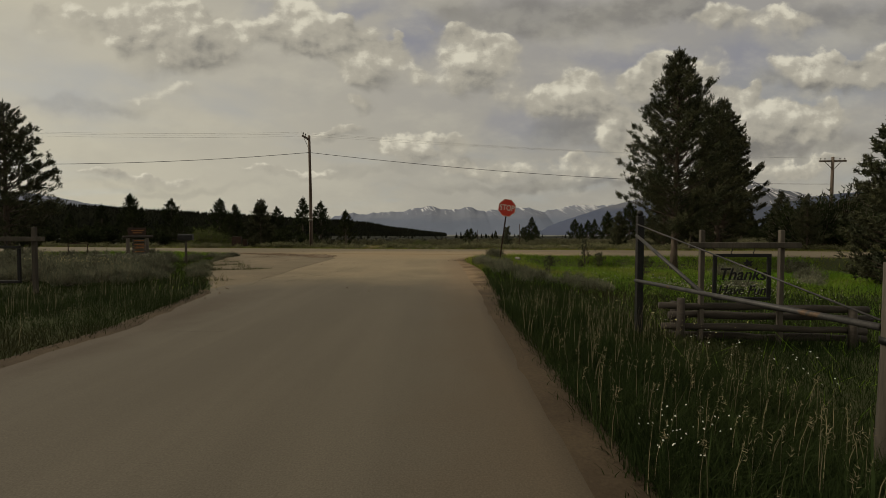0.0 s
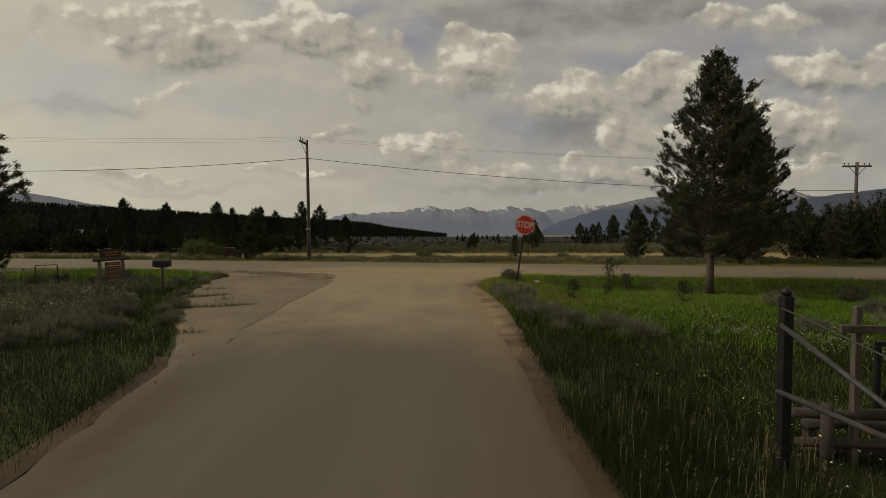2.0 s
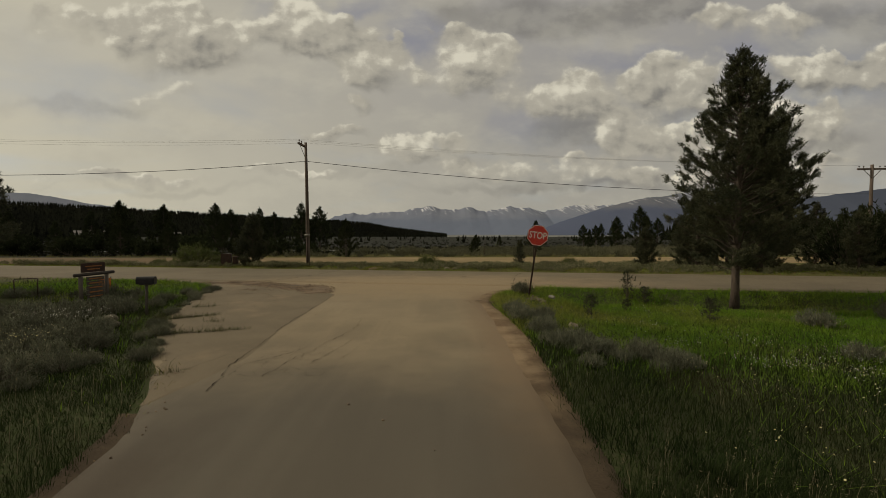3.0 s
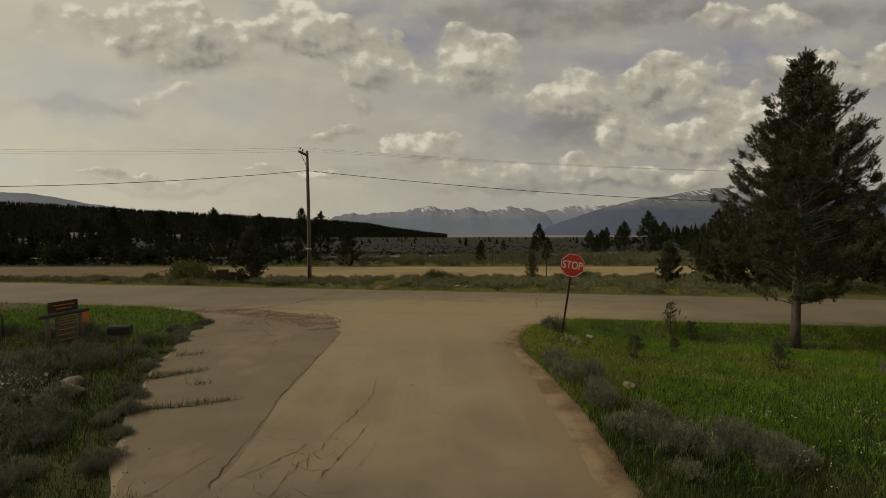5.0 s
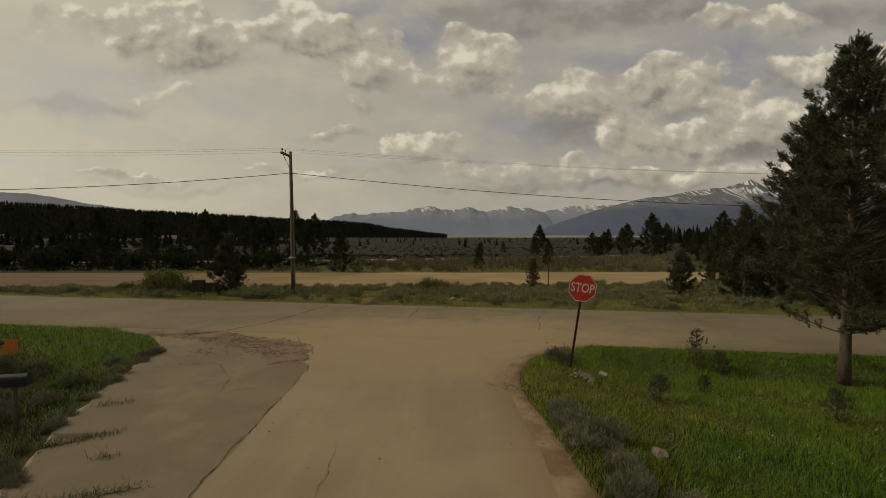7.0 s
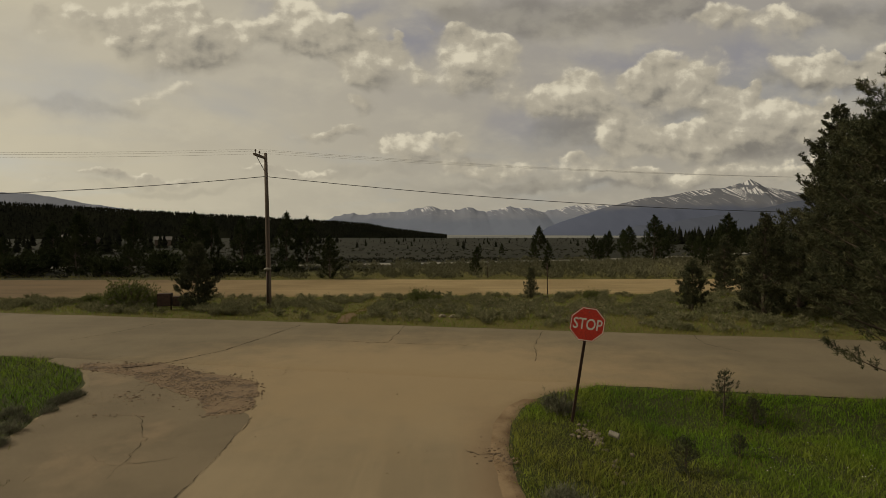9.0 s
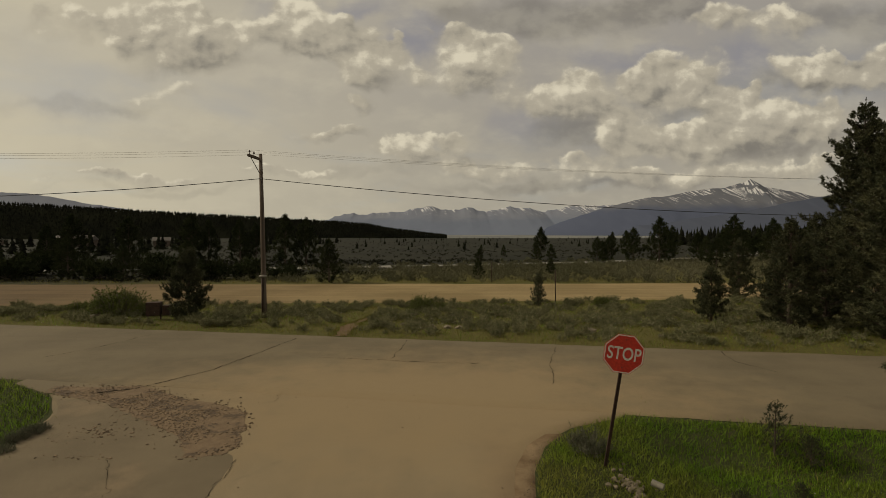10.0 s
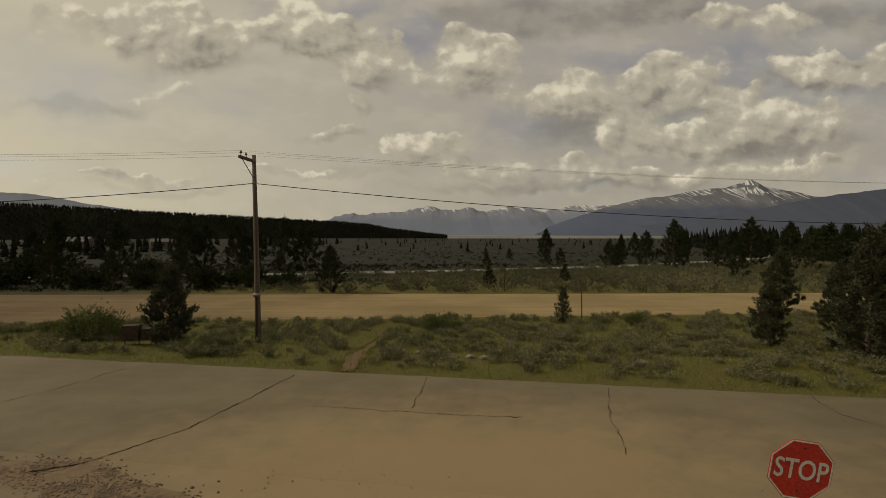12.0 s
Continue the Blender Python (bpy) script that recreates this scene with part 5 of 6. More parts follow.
def flowers(name, label, patches, mat, size):
    """Little flat flower heads on stems, in patches."""
    pts = []
    for x, y, r, n, h in patches:
        a, d = rng.uniform(0, 6.28, n), r * np.sqrt(rng.uniform(0, 1, n))
        fx_, fy_ = x + d * np.cos(a), y + d * np.sin(a)
        pts.append(np.column_stack([fx_, fy_, land(fx_, fy_) + h * rng.uniform(0.75, 1.15, n)]))
    C = np.vstack(pts)
    n = len(C)
    ang = np.linspace(0, 2 * math.pi, 6, endpoint=False)
    tilt = rng.normal(0, 0.35, (n, 2))
    rr = size * rng.uniform(0.6, 1.2, (n, 1))
    ring = np.stack([C[:, None, 0] + rr * np.cos(ang), C[:, None, 1] + rr * np.sin(ang), C[:, None, 2] + rr * (tilt[:, :1] * np.cos(ang) + tilt[:, 1:] * np.sin(ang))], -1)
    top = C[:, None] + np.array([0, 0, 0.006])
    V = np.concatenate([ring, top], 1).reshape(-1, 3)
    o = (np.arange(n) * 7)[:, None]
    F = np.concatenate([o + np.array([[j, (j + 1) % 6, 6]]) for j in range(6)])
    return tagged(new(name, tri_mesh(name, V, F, mat)), label, "flowers", kind="stuff")


flowers("yellow_flowers", "small yellow wildflowers in the grass and sagebrush", [
    (-8.1, 12.9, 0.8, 140, 0.42), (-9.4, 13.2, 0.7, 110, 0.42), (5.2, 12.5, 1.6, 120, 0.28), (7.5, 14.2, 1.6, 140, 0.28),
    (4.0, 37.0, 3.5, 200, 0.30), (10.0, 39.0, 3.5, 220, 0.30), (-8.0, 40.0, 4.0, 180, 0.3), (3.5, 9.0, 1.5, 60, 0.3), (8.0, 17.0, 2.0, 60, 0.28)], PETAL_Y, 0.011)
flowers("daisies", "tiny pale daisies at the edge of the tall grass", [(1.10, 3.6, 0.17, 26, 0.26), (1.35, 3.9, 0.25, 12, 0.27)], PETAL_W, 0.0045)
flowers("white_flowers", "small white wildflowers in patches in the grass", [
    (5.6, 13.4, 0.7, 90, 0.28), (7.2, 13.6, 1.0, 110, 0.28), (8.6, 14.2, 0.9, 110, 0.28), (6.2, 15.4, 0.7, 70, 0.28), (7.4, 11.6, 1.0, 90, 0.28), (5.0, 17.4, 1.2, 60, 0.26), (6.6, 19.6, 1.2, 60, 0.26), (6.9, 12.2, 0.8, 110, 0.28), (4.9, 15.3, 0.4, 40, 0.27), (-7.0, 36.0, 2.0, 90, 0.32), (3.2, 6.4, 0.9, 30, 0.3), (-14, 37.5, 2.5, 80, 0.35), (-8.6, 14.9, 0.8, 130, 0.42), (-9.6, 15.2, 0.6, 60, 0.42),
    (1.0, 36.0, 2.5, 90, 0.3), (8.5, 34.0, 2.5, 160, 0.3), (3.5, 35.5, 3.0, 200, 0.3), (-1.5, 34.5, 2.5, 160, 0.28), (13.5, 34.0, 2.5, 150, 0.3), (-17.0, 35.0, 3.0, 120, 0.3)], PETAL_W, 0.0095)


WEED = material("olive_weeds", (0.075, 0.085, 0.028), (0.12, 0.105, 0.045), 3.0, 0.8, bump=0.0, fine=5, island=0.4, through_light=0.2)


# ---- stop sign ----
def octagon(r, depth, y, bevel=0.0):
    bm = bmesh.new()
    pts = [(r / math.cos(math.pi / 8) * math.cos(math.pi / 8 + i * math.pi / 4), r / math.cos(math.pi / 8) * math.sin(math.pi / 8 + i * math.pi / 4)) for i in range(8)]
    vs = [bm.verts.new((a, y, b)) for a, b in pts]
    f = bm.faces.new(vs)
    got = bmesh.ops.extrude_face_region(bm, geom=[f])
    bmesh.ops.translate(bm, verts=[v for v in got["geom"] if isinstance(v, bmesh.types.BMVert)], vec=(0, depth, 0))
    return bm


def octagon_ring(r0, r1, y, depth):
    bm = bmesh.new()
    k = 1 / math.cos(math.pi / 8)
    rings = []
    for r, yy in ((r0, y), (r1, y), (r1, y + depth), (r0, y + depth)):
        rings.append([bm.verts.new((r * k * math.cos(math.pi / 8 + i * math.pi / 4), yy, r * k * math.sin(math.pi / 8 + i * math.pi / 4))) for i in range(8)])
    for a in range(4):
        for i in range(8):
            bm.faces.new((rings[a][i], rings[a][(i + 1) % 8], rings[(a + 1) % 4][(i + 1) % 8], rings[(a + 1) % 4][i]))
    return bm


stop = thing("stop_sign", pose(2.43, 20.95, 0, 1.5, 7.6, -4), "red octagonal stop sign on a thin leaning dark post", "road sign")
post_bm = box_bm(0, 0.0, 0.98, 0.055, 0.022, 2.3, 0.004)
box_bm(-0.022, -0.016, 0.98, 0.012, 0.02, 2.3, 0.002, post_bm)
box_bm(0.022, -0.016, 0.98, 0.012, 0.02, 2.3, 0.002, post_bm)
part("post", bm_mesh("post", post_bm, RUST), stop, "thin dark steel channel post")
panel = part("panel", bm_mesh("panel", octagon(0.346, 0.006, -0.036), SIGN_RED), stop, "red octagonal panel with faded paint")
panel.location = (0, 0, 2.08)
part("border", bm_mesh("border", octagon_ring(0.339, 0.323, -0.040, 0.003), SIGN_WHITE), panel, "white border line")
word = part("lettering", text_mesh("lettering", "STOP", 0.325, 0.0015, SIGN_WHITE, 0.76, fat=0.004), panel, "white letters reading STOP")
word.location = (0, -0.041, -0.005)
for zz in (-0.24, 0.26):
    bm = bmesh.new()
    bmesh.ops.create_cone(bm, cap_ends=True, segments=8, radius1=0.011, radius2=0.009, depth=0.012, matrix=Matrix.Translation((0, -0.044, zz)) @ Matrix.Rotation(radians(90), 4, "X"))
    part("bolt", bm_mesh("bolt", bm, GREY_STEEL), panel)


# ---- utility poles and wires ----
def insulator(parent, x, y, z):
    bm = bmesh.new()
    for r, zz, d in ((0.018, 0.05, 0.10), (0.055, 0.11, 0.03), (0.042, 0.145, 0.05), (0.03, 0.185, 0.03)):
        bmesh.ops.create_cone(bm, cap_ends=True, segments=12, radius1=r, radius2=r * 0.85, depth=d, matrix=Matrix.Translation((x, y, z + zz)))
    return part("insulator", bm_mesh("insulator", bm, CERAMIC, True), parent)


def arm_beam(parent, a, b, size):
    a, b = Vector(a), Vector(b)
    d = b - a
    bm = box_bm(0, 0, 0, d.length, size, size * 1.25, 0.008)
    ob = part("crossarm", bm_mesh("crossarm", bm, POLE_WOOD), parent)
    ob.matrix_local = Matrix.Translation((a + b) / 2) @ Matrix.Rotation(math.atan2(d.y, d.x), 4, "Z")
    return ob


POLE_AT = Vector((-9.65, 36.6, float(land(-9.65, 36.6))))
pole = thing("utility_pole", Matrix.Translation(POLE_AT), "weathered wooden utility pole with short crossarm", "utility pole")
rod("shaft", [(0.0, 0, -0.3), (-0.01, 0, 1.5), (-0.04, 0, 5), (-0.09, 0, 8.32)], [0.130, 0.126, 0.105, 0.085], POLE_WOOD, pole, sides=14)
arm_beam(pole, (-0.17, 0.35, 8.08), (-0.24, -1.15, 8.08), 0.10)
rod("brace", [(-0.23, -0.85, 8.0), (-0.10, -0.13, 7.35)], [0.018, 0.018], GREY_STEEL, pole, sides=6)
for yy in (-1.08, -0.55, 0.28):
    insulator(pole, -0.20, yy, 8.14)
rod("guard", [(-0.03, -0.165, 0.0), (-0.03, -0.158, 1.0), (-0.03, -0.15, 2.0)], [0.035, 0.035, 0.035], RUST, pole, "brown conduit cover at the pole's foot")
bm = bmesh.new()
bmesh.ops.create_uvsphere(bm, u_segments=12, v_segments=8, radius=0.13, matrix=Matrix.Translation((-0.03, -0.06, 2.12)) @ Matrix.Diagonal((1.5, 1.6, 0.7, 1)))
part("cap", bm_mesh("cap", bm, PALE_PLASTIC, True), pole, "pale plastic cap")
rod("ground_wire", [(0.04, -0.15, 0), (0.02, -0.13, 4), (-0.04, -0.10, 8.2)], [0.008] * 3, WIRE, pole, sides=5)

POLE2_AT = Vector((33.9, 42.9, float(land(33.9, 42.9))))
pole2 = thing("utility_pole", Matrix.Translation(POLE2_AT), "wooden utility pole with wide crossarm above pines", "utility pole")
rod("shaft", [(0, 0, -0.3), (0.03, 0, 4), (0.06, 0, 8.1)], [0.16, 0.135, 0.11], POLE_WOOD, pole2, sides=12)
arm_beam(pole2, (-1.05, 0.1, 7.75), (1.15, -0.1, 7.75), 0.11)
rod("brace", [(-0.60, 0.04, 7.70), (0.0, -0.1, 7.0)], [0.022, 0.022], POLE_WOOD, pole2, sides=6)
rod("brace", [(0.70, -0.10, 7.70), (0.06, -0.1, 7.0)], [0.022, 0.022], POLE_WOOD, pole2, sides=6)
for xx in (-0.95, -0.6, 0.65, 1.05):
    insulator(pole2, xx, -0.05 * xx, 7.82)


def span(a, b, sag, radius, mat, label, name="cable"):
    s = np.linspace(0, 1, 24)[:, None]
    pts = np.array(a) * (1 - s) + np.array(b) * s
    pts[:, 2] -= (4 * sag * s * (1 - s))[:, 0]
    v, f = rod_arrays(pts, [radius] * 24, 5)
    return tagged(new(name, tri_mesh(name, v, f, mat, True)), label, "cable")


LOW = POLE_AT + Vector((-0.07, -0.13, 7.06))
LOW2 = POLE2_AT + Vector((0.03, -0.13, 5.75))
span(LOW, LOW2, 0.62, 0.017, WIRE, "thick black overhead cable between two utility poles")
span(LOW, (-53.0, 28.2, 6.6), 1.25, 0.017, WIRE, "thick black overhead cable sagging away from the utility pole")
for yy, xx in ((-1.08, -0.95), (-0.55, -0.6), (0.28, 1.05)):
    a = POLE_AT + Vector((-0.20, yy, 8.34))
    span(a, POLE2_AT + Vector((xx, 0, 8.0)), 0.35, 0.005, WIRE_GREY, "thin grey overhead wire between two utility poles", "wire")
    span(a, (-53.4, 27.4 + yy, 8.2), 0.75, 0.005, WIRE_GREY, "thin grey overhead wire leading away from the utility pole", "wire")
# the next pole down the line
pole3 = thing("utility_pole", pose(-53.2, 27.8, 0), "wooden utility pole further down the line", "utility pole")
rod("shaft", [(0, 0, -0.3), (0, 0, 8.3)], [0.155, 0.10], POLE_WOOD, pole3, sides=12)
arm_beam(pole3, (0, 0.5, 7.98), (0, -1.6, 7.98), 0.10)


# ---- gate, fence and hanging signs ----
gate = thing("field_gate", pose(2.49, 7.45, 0), "black steel field gate standing open beside the drive", "gate")
part("end_post", bm_mesh("end_post", box_bm(0.04, 0, 0.36, 0.078, 0.078, 1.82, 0.008), BLACK_STEEL), gate, "black square steel post")
bm = bmesh.new()
bmesh.ops.create_uvsphere(bm, u_segments=12, v_segments=8, radius=0.040, matrix=Matrix.Translation((0.04, 0, 1.300)))
part("finial", bm_mesh("finial", bm, BLACK_STEEL, True), gate)
GATE_END = (0.09, -3.18)
rod("rail", [(0.0, 0.02, 0.47), (GATE_END[0] * 0.5, GATE_END[1] * 0.5, 0.50), (*GATE_END, 0.53)], [0.022] * 3, GREY_STEEL, gate, "bare grey steel tube", sides=10)
rod("brace", [(0.0, 0.0, 1.03), (0.05, -1.40, 0.50)], [0.020, 0.020], GREY_STEEL, gate, "bare grey steel tube", sides=10)
rod("stay_cable", [(0.0, 0.0, 1.17), (GATE_END[0] * 0.5, GATE_END[1] * 0.5, 0.87), (*GATE_END, 0.57)], [0.007] * 3, GREY_STEEL, gate, "thin steel stay", sides=6)
hinge = thing("gate_post", pose(2.60, 4.22, -0.02, 0, 1.5, 10), "weathered round wooden gate post in tall grass", "post")
rod("shaft", [(0, 0, -0.6), (0.01, 0, 0.4), (0, 0.005, 0.92)], [0.066, 0.062, 0.058], WOOD, hinge, sides=12)
rod("band", [(0, 0, 0.46), (0, 0, 0.50)], [0.0655, 0.0655], BLACK_STEEL, hinge, sides=12)

fence = thing("log_fence", pose(3.22, 8.1, -0.42, 0, 0, -4), "low fence of stacked dark weathered logs", "fence")
lr_ = np.random.default_rng(81)
for k, (z0, x0, x1) in enumerate(((0.06, 0.0, 2.6), (0.20, -0.12, 2.5), (0.34, 0.02, 2.7), (0.48, -0.16, 2.55))):
    n = 9
    xs = np.linspace(x0, x1, n)
    pts = np.column_stack([xs, 0.06 * (-1) ** k + lr_.normal(0, 0.012, n), z0 + lr_.normal(0, 0.011, n) - 0.008 * xs])
    rod("log", pts, 0.050 * lr_.uniform(0.84, 1.16, n), LOG, fence, sides=10)
rod("stake", [(0.10, -0.14, -0.1), (0.10, -0.13, 0.60)], [0.055, 0.05], LOG, fence, sides=9)
rod("stake", [(0.12, 0.14, -0.1), (0.12, 0.13, 0.52)], [0.055, 0.05], LOG, fence, sides=9)
rod("stake", [(2.3, -0.14, -0.1), (2.3, -0.13, 0.50)], [0.055, 0.05], LOG, fence, sides=9)


def hanging_sign(m, label, lines, wide):
    ob = thing("hanging_sign", m, label, "sign")
    for xx in (0.0, wide):
        part("post", bm_mesh("post", box_bm(xx, 0, 0.20, 0.062, 0.062, 1.80, 0.012), WOOD), ob)
    part("beam", bm_mesh("beam", box_bm(wide / 2, -0.07, 0.895, wide + 0.42, 0.05, 0.075, 0.01), WOOD), ob, "grey wooden crossbeam")
    bm = bmesh.new()
    x0, x1, z0, z1, t = 0.14, wide - 0.20, 0.18, 0.76, 0.045
    for cx_, cz_, sx_, sz_ in (((x0 + x1) / 2, z1, x1 - x0 + t, t), ((x0 + x1) / 2, z0, x1 - x0 + t, t), (x0, (z0 + z1) / 2, t, z1 - z0 - t), (x1, (z0 + z1) / 2, t, z1 - z0 - t)):
        box_bm(cx_, -0.07, cz_, sx_, 0.035, sz_, 0.006, bm)
    frame_part = part("iron_frame", bm_mesh("iron_frame", bm, BLACK_STEEL), ob, "black iron frame")
    for xx in (x0 + 0.22, x1 - 0.2):
        rod("hook", [(xx, -0.07, 0.85), (xx + 0.012, -0.07, 0.825), (xx - 0.012, -0.07, 0.80), (xx, -0.07, 0.78)], [0.006] * 4, BLACK_STEEL, ob, sides=5)
    for body, zz, size in lines:
        t_ = part("lettering", text_mesh("lettering", body, size, 0.006, BLACK_STEEL, 0.96, 0.28, 0.002), frame_part, "black iron lettering")
        t_.location = ((x0 + x1) / 2, -0.07, zz)
    return ob, frame_part, (x0 + x1) / 2


farewell, iron, mid = hanging_sign(pose(3.60, 8.0, 0.0, 0, 0, -2), "black iron framed sign hanging from a grey wooden beam", [("Thanks", 0.50, 0.225), ("Have Fun", 0.29, 0.172)], 1.05)
bm = bmesh.new()
star = [bm.verts.new((mid + 0.08 + r * math.cos(radians(90 + i * 36 + 12)), -0.073, 0.655 + r * 0.75 * math.sin(radians(90 + i * 36 + 12)))) for i, r in enumerate([0.085, 0.035] * 5)]
f = bm.faces.new(star)
got = bmesh.ops.extrude_face_region(bm, geom=[f])
bmesh.ops.translate(bm, verts=[v for v in got["geom"] if isinstance(v, bmesh.types.BMVert)], vec=(0, 0.008, 0))
part("ornament", bm_mesh("ornament", bm, BLACK_STEEL), iron, "small star ornament")
hanging_sign(pose(-7.92, 9.55, 0.06, 0, 0, 3), "black iron frame hanging from a grey beam in grass", [], 1.1)

# ---- mailbox ----
mail = thing("mailbox", pose(-8.29, 17.0, 0.13, 0, 0, 12) @ Matrix.Diagonal((0.92, 0.92, 0.97, 1)), "dark metal mailbox on a wooden post", "mailbox")
rod("post", [(0, 0, -0.35), (0.01, 0, 0.4), (0.015, 0, 0.70)], [0.045, 0.040, 0.038], WOOD, mail, sides=10)
bm = bmesh.new()
prof = [(-0.095, 0.0), (0.095, 0.0), (0.095, 0.12)] + [(0.095 * math.cos(a), 0.12 + 0.085 * math.sin(a)) for a in np.linspace(0.25, math.pi - 0.25, 8)] + [(-0.095, 0.12)]
vs = [bm.verts.new((-0.23, a, 0.71 + b)) for a, b in prof]
f = bm.faces.new(vs)
got = bmesh.ops.extrude_face_region(bm, geom=[f])
bmesh.ops.translate(bm, verts=[v for v in got["geom"] if isinstance(v, bmesh.types.BMVert)], vec=(0.46, 0, 0))
part("box", bm_mesh("box", bm, BLACK_STEEL), mail, "black metal box with rounded top")
bm = bmesh.new()
vs = [bm.verts.new((0.234, a * 1.06, 0.705 + b * 1.05)) for a, b in prof]
f = bm.faces.new(vs)
got = bmesh.ops.extrude_face_region(bm, geom=[f])
bmesh.ops.translate(bm, verts=[v for v in got["geom"] if isinstance(v, bmesh.types.BMVert)], vec=(0.012, 0, 0))
part("door", bm_mesh("door", bm, BLACK_STEEL), mail)
part("bracket", bm_mesh("bracket", box_bm(0, 0, 0.695, 0.32, 0.12, 0.025, 0.004), WOOD), mail)

# ---- notice board ----
board = thing("notice_board", pose(-11.22, 19.15, 0.0, 0, 0, 80), "wooden notice board with slats and orange panels", "sign")
for xx in (-0.46, 0.42):
    rod("post", [(xx, 0, -0.15), (xx, 0, 0.92)], [0.06, 0.055], WOOD, board, sides=9)
rod("beam", [(-0.68, -0.02, 0.90), (0, -0.02, 0.905), (0.66, -0.02, 0.91)], [0.05, 0.052, 0.05], LOG, board, "round log beam", sides=9)
part("header", bm_mesh("header", box_bm(-0.02, 0.02, 1.10, 0.80, 0.035, 0.28, 0.006), RUST), board, "brown wooden header panel")
for k in range(2):
    part("text_bar", bm_mesh("text_bar", box_bm(-0.02, -0.004, 1.14 - 0.09 * k, 0.56 - 0.14 * k, 0.008, 0.03, 0.0), OCHRE), board, "illegible orange line of writing")
for k in range(5):
    slat = part("slat", bm_mesh("slat", box_bm(0.03, 0.0, 0.76 - 0.135 * k, 0.58, 0.03, 0.115, 0.005), WOOD), board, "brown wooden slat with orange writing")
    part("text_bar", bm_mesh("text_bar", box_bm(0.03, -0.019, 0.76 - 0.135 * k, 0.44, 0.006, 0.034, 0.0), OCHRE), slat, "illegible orange line of writing")
flag = thing("orange_sign", pose(-12.87, 21.97, -0.30, 0, 2, 12) @ Matrix.Scale(1.15, 4), "small bright orange panel on a thin steel stake", "sign")
rod("stake", [(0.10, 0, -0.15), (0.10, 0, 0.74)], [0.016, 0.016], RUST, flag, sides=6)
part("panel", bm_mesh("panel", box_bm(-0.05, -0.02, 0.50, 0.33, 0.018, 0.40, 0.005), ORANGE), flag, "bright orange panel")

hoop = thing("steel_hoop", pose(-14.35, 20.3, 0, 0, 0, 6), "thin dark steel hoop frame in sagebrush", "frame")
rod("tube", [(-0.36, 0, -0.1), (-0.36, 0, 0.60), (-0.35, 0, 0.62), (0.35, 0, 0.64), (0.36, 0, 0.62), (0.36, 0, -0.1)], [0.016] * 6, RUST, hoop, sides=6)

# ---- things on the verge between the roads ----
drop = thing("drop_box", pose(-14.85, 35.9, float(land(-14.85, 35.9)) - 0.16, 0, 0, 14), "rusty dark brown metal box on legs in sagebrush", "box")
part("body", bm_mesh("body", box_bm(0, 0, 0.68, 0.64, 0.45, 0.66, 0.03), RUST), drop)
part("side_box", bm_mesh("side_box", box_bm(0.55, 0.05, 0.58, 0.32, 0.42, 0.5, 0.03), RUST), drop)
for xx in (-0.28, 0.28):
    rod("leg", [(xx, 0, -0.3), (xx, 0, 0.34)], [0.035, 0.035], RUST, drop, sides=8)
stick = thing("steel_post", pose(6.95, 43.7, float(land(6.95, 43.7)), 0, -1.0, 0), "thin rusty steel post beside a pine sapling", "post")
rod("shaft", [(0, 0, -0.2), (0, 0, 2.35)], [0.035, 0.03], RUST, stick, sides=6)
stick2 = thing("steel_post", pose(4.2, 58.4, float(land(4.2, 58.4)), 0, 1.0, 0), "thin rusty steel post beyond the dirt road", "post")
rod("shaft", [(0, 0, -0.2), (0, 0, 2.0)], [0.03, 0.03], RUST, stick2, sides=6)


def boulder(r, seed, flat=0.65):
    bm = bmesh.new()
    bmesh.ops.create_icosphere(bm, subdivisions=2, radius=r)
    for v in bm.verts:
        v.co *= 1 + 0.42 * noise.noise(v.co / r * 1.1 + Vector((seed * 3.1, 0, 0))) + 0.18 * noise.noise(v.co / r * 2.9 + Vector((0, seed * 2.3, 0)))
        v.co.z *= flat
    return bm_mesh("rock", bm, ROCK)


ROCKS = [boulder(0.2, s) for s in range(4)]
for i, (x, y, sz) in enumerate(((-1.0, 33.8, 1.1), (-0.3, 33.7, 0.9), (0.2, 33.6, 0.8), (5.8, 32.7, 1.25), (5.2, 33.7, 0.9), (11.0, 32.6, 1.0), (-18.3, 36.6, 1.1), (8.4, 31.6, 0.7), (2.76, 16.65, 0.66), (-8.55, 16.0, 0.95), (-8.15, 15.5, 0.8), (-8.35, 15.0, 0.7), (-2.4, 34.4, 0.6))):
    ob = new("rock", ROCKS[i % 4])
    ob.matrix_world = pose(x, y, float(land(x, y)) + (0.03 if y > 30 else 0.07), 0, 0, i * 77) @ Matrix.Scale(sz, 4)
    tagged(ob, "pale boulder half hidden in sagebrush and grass" if y > 30 else "pale boulder standing in grass beside sagebrush", "rock", "boulders")
PEBBLES = [boulder(0.042, s + 9, 0.8) for s in range(3)]
pr = np.random.default_rng(83)
for i in range(74):
    a, d = pr.uniform(0, 6.28), abs(pr.normal(0, 0.28))
    trail = pr.uniform(0, 1) * (i % 3 == 0)
    x, y = 2.72 + 0.25 * trail + d * math.cos(a) * (1 - 0.7 * trail), 20.5 - 1.5 * trail + d * math.sin(a) * 1.2
    ob = new("stone", PEBBLES[i % 3])
    ob.matrix_world = pose(x, y, float(land(x, y)) + 0.03, 0, 0, i * 50) @ Matrix.Scale(pr.uniform(0.6, 1.35), 4)
    tagged(ob, "pale field stone in a heap below the stop sign", "stone", "stones by the stop sign")
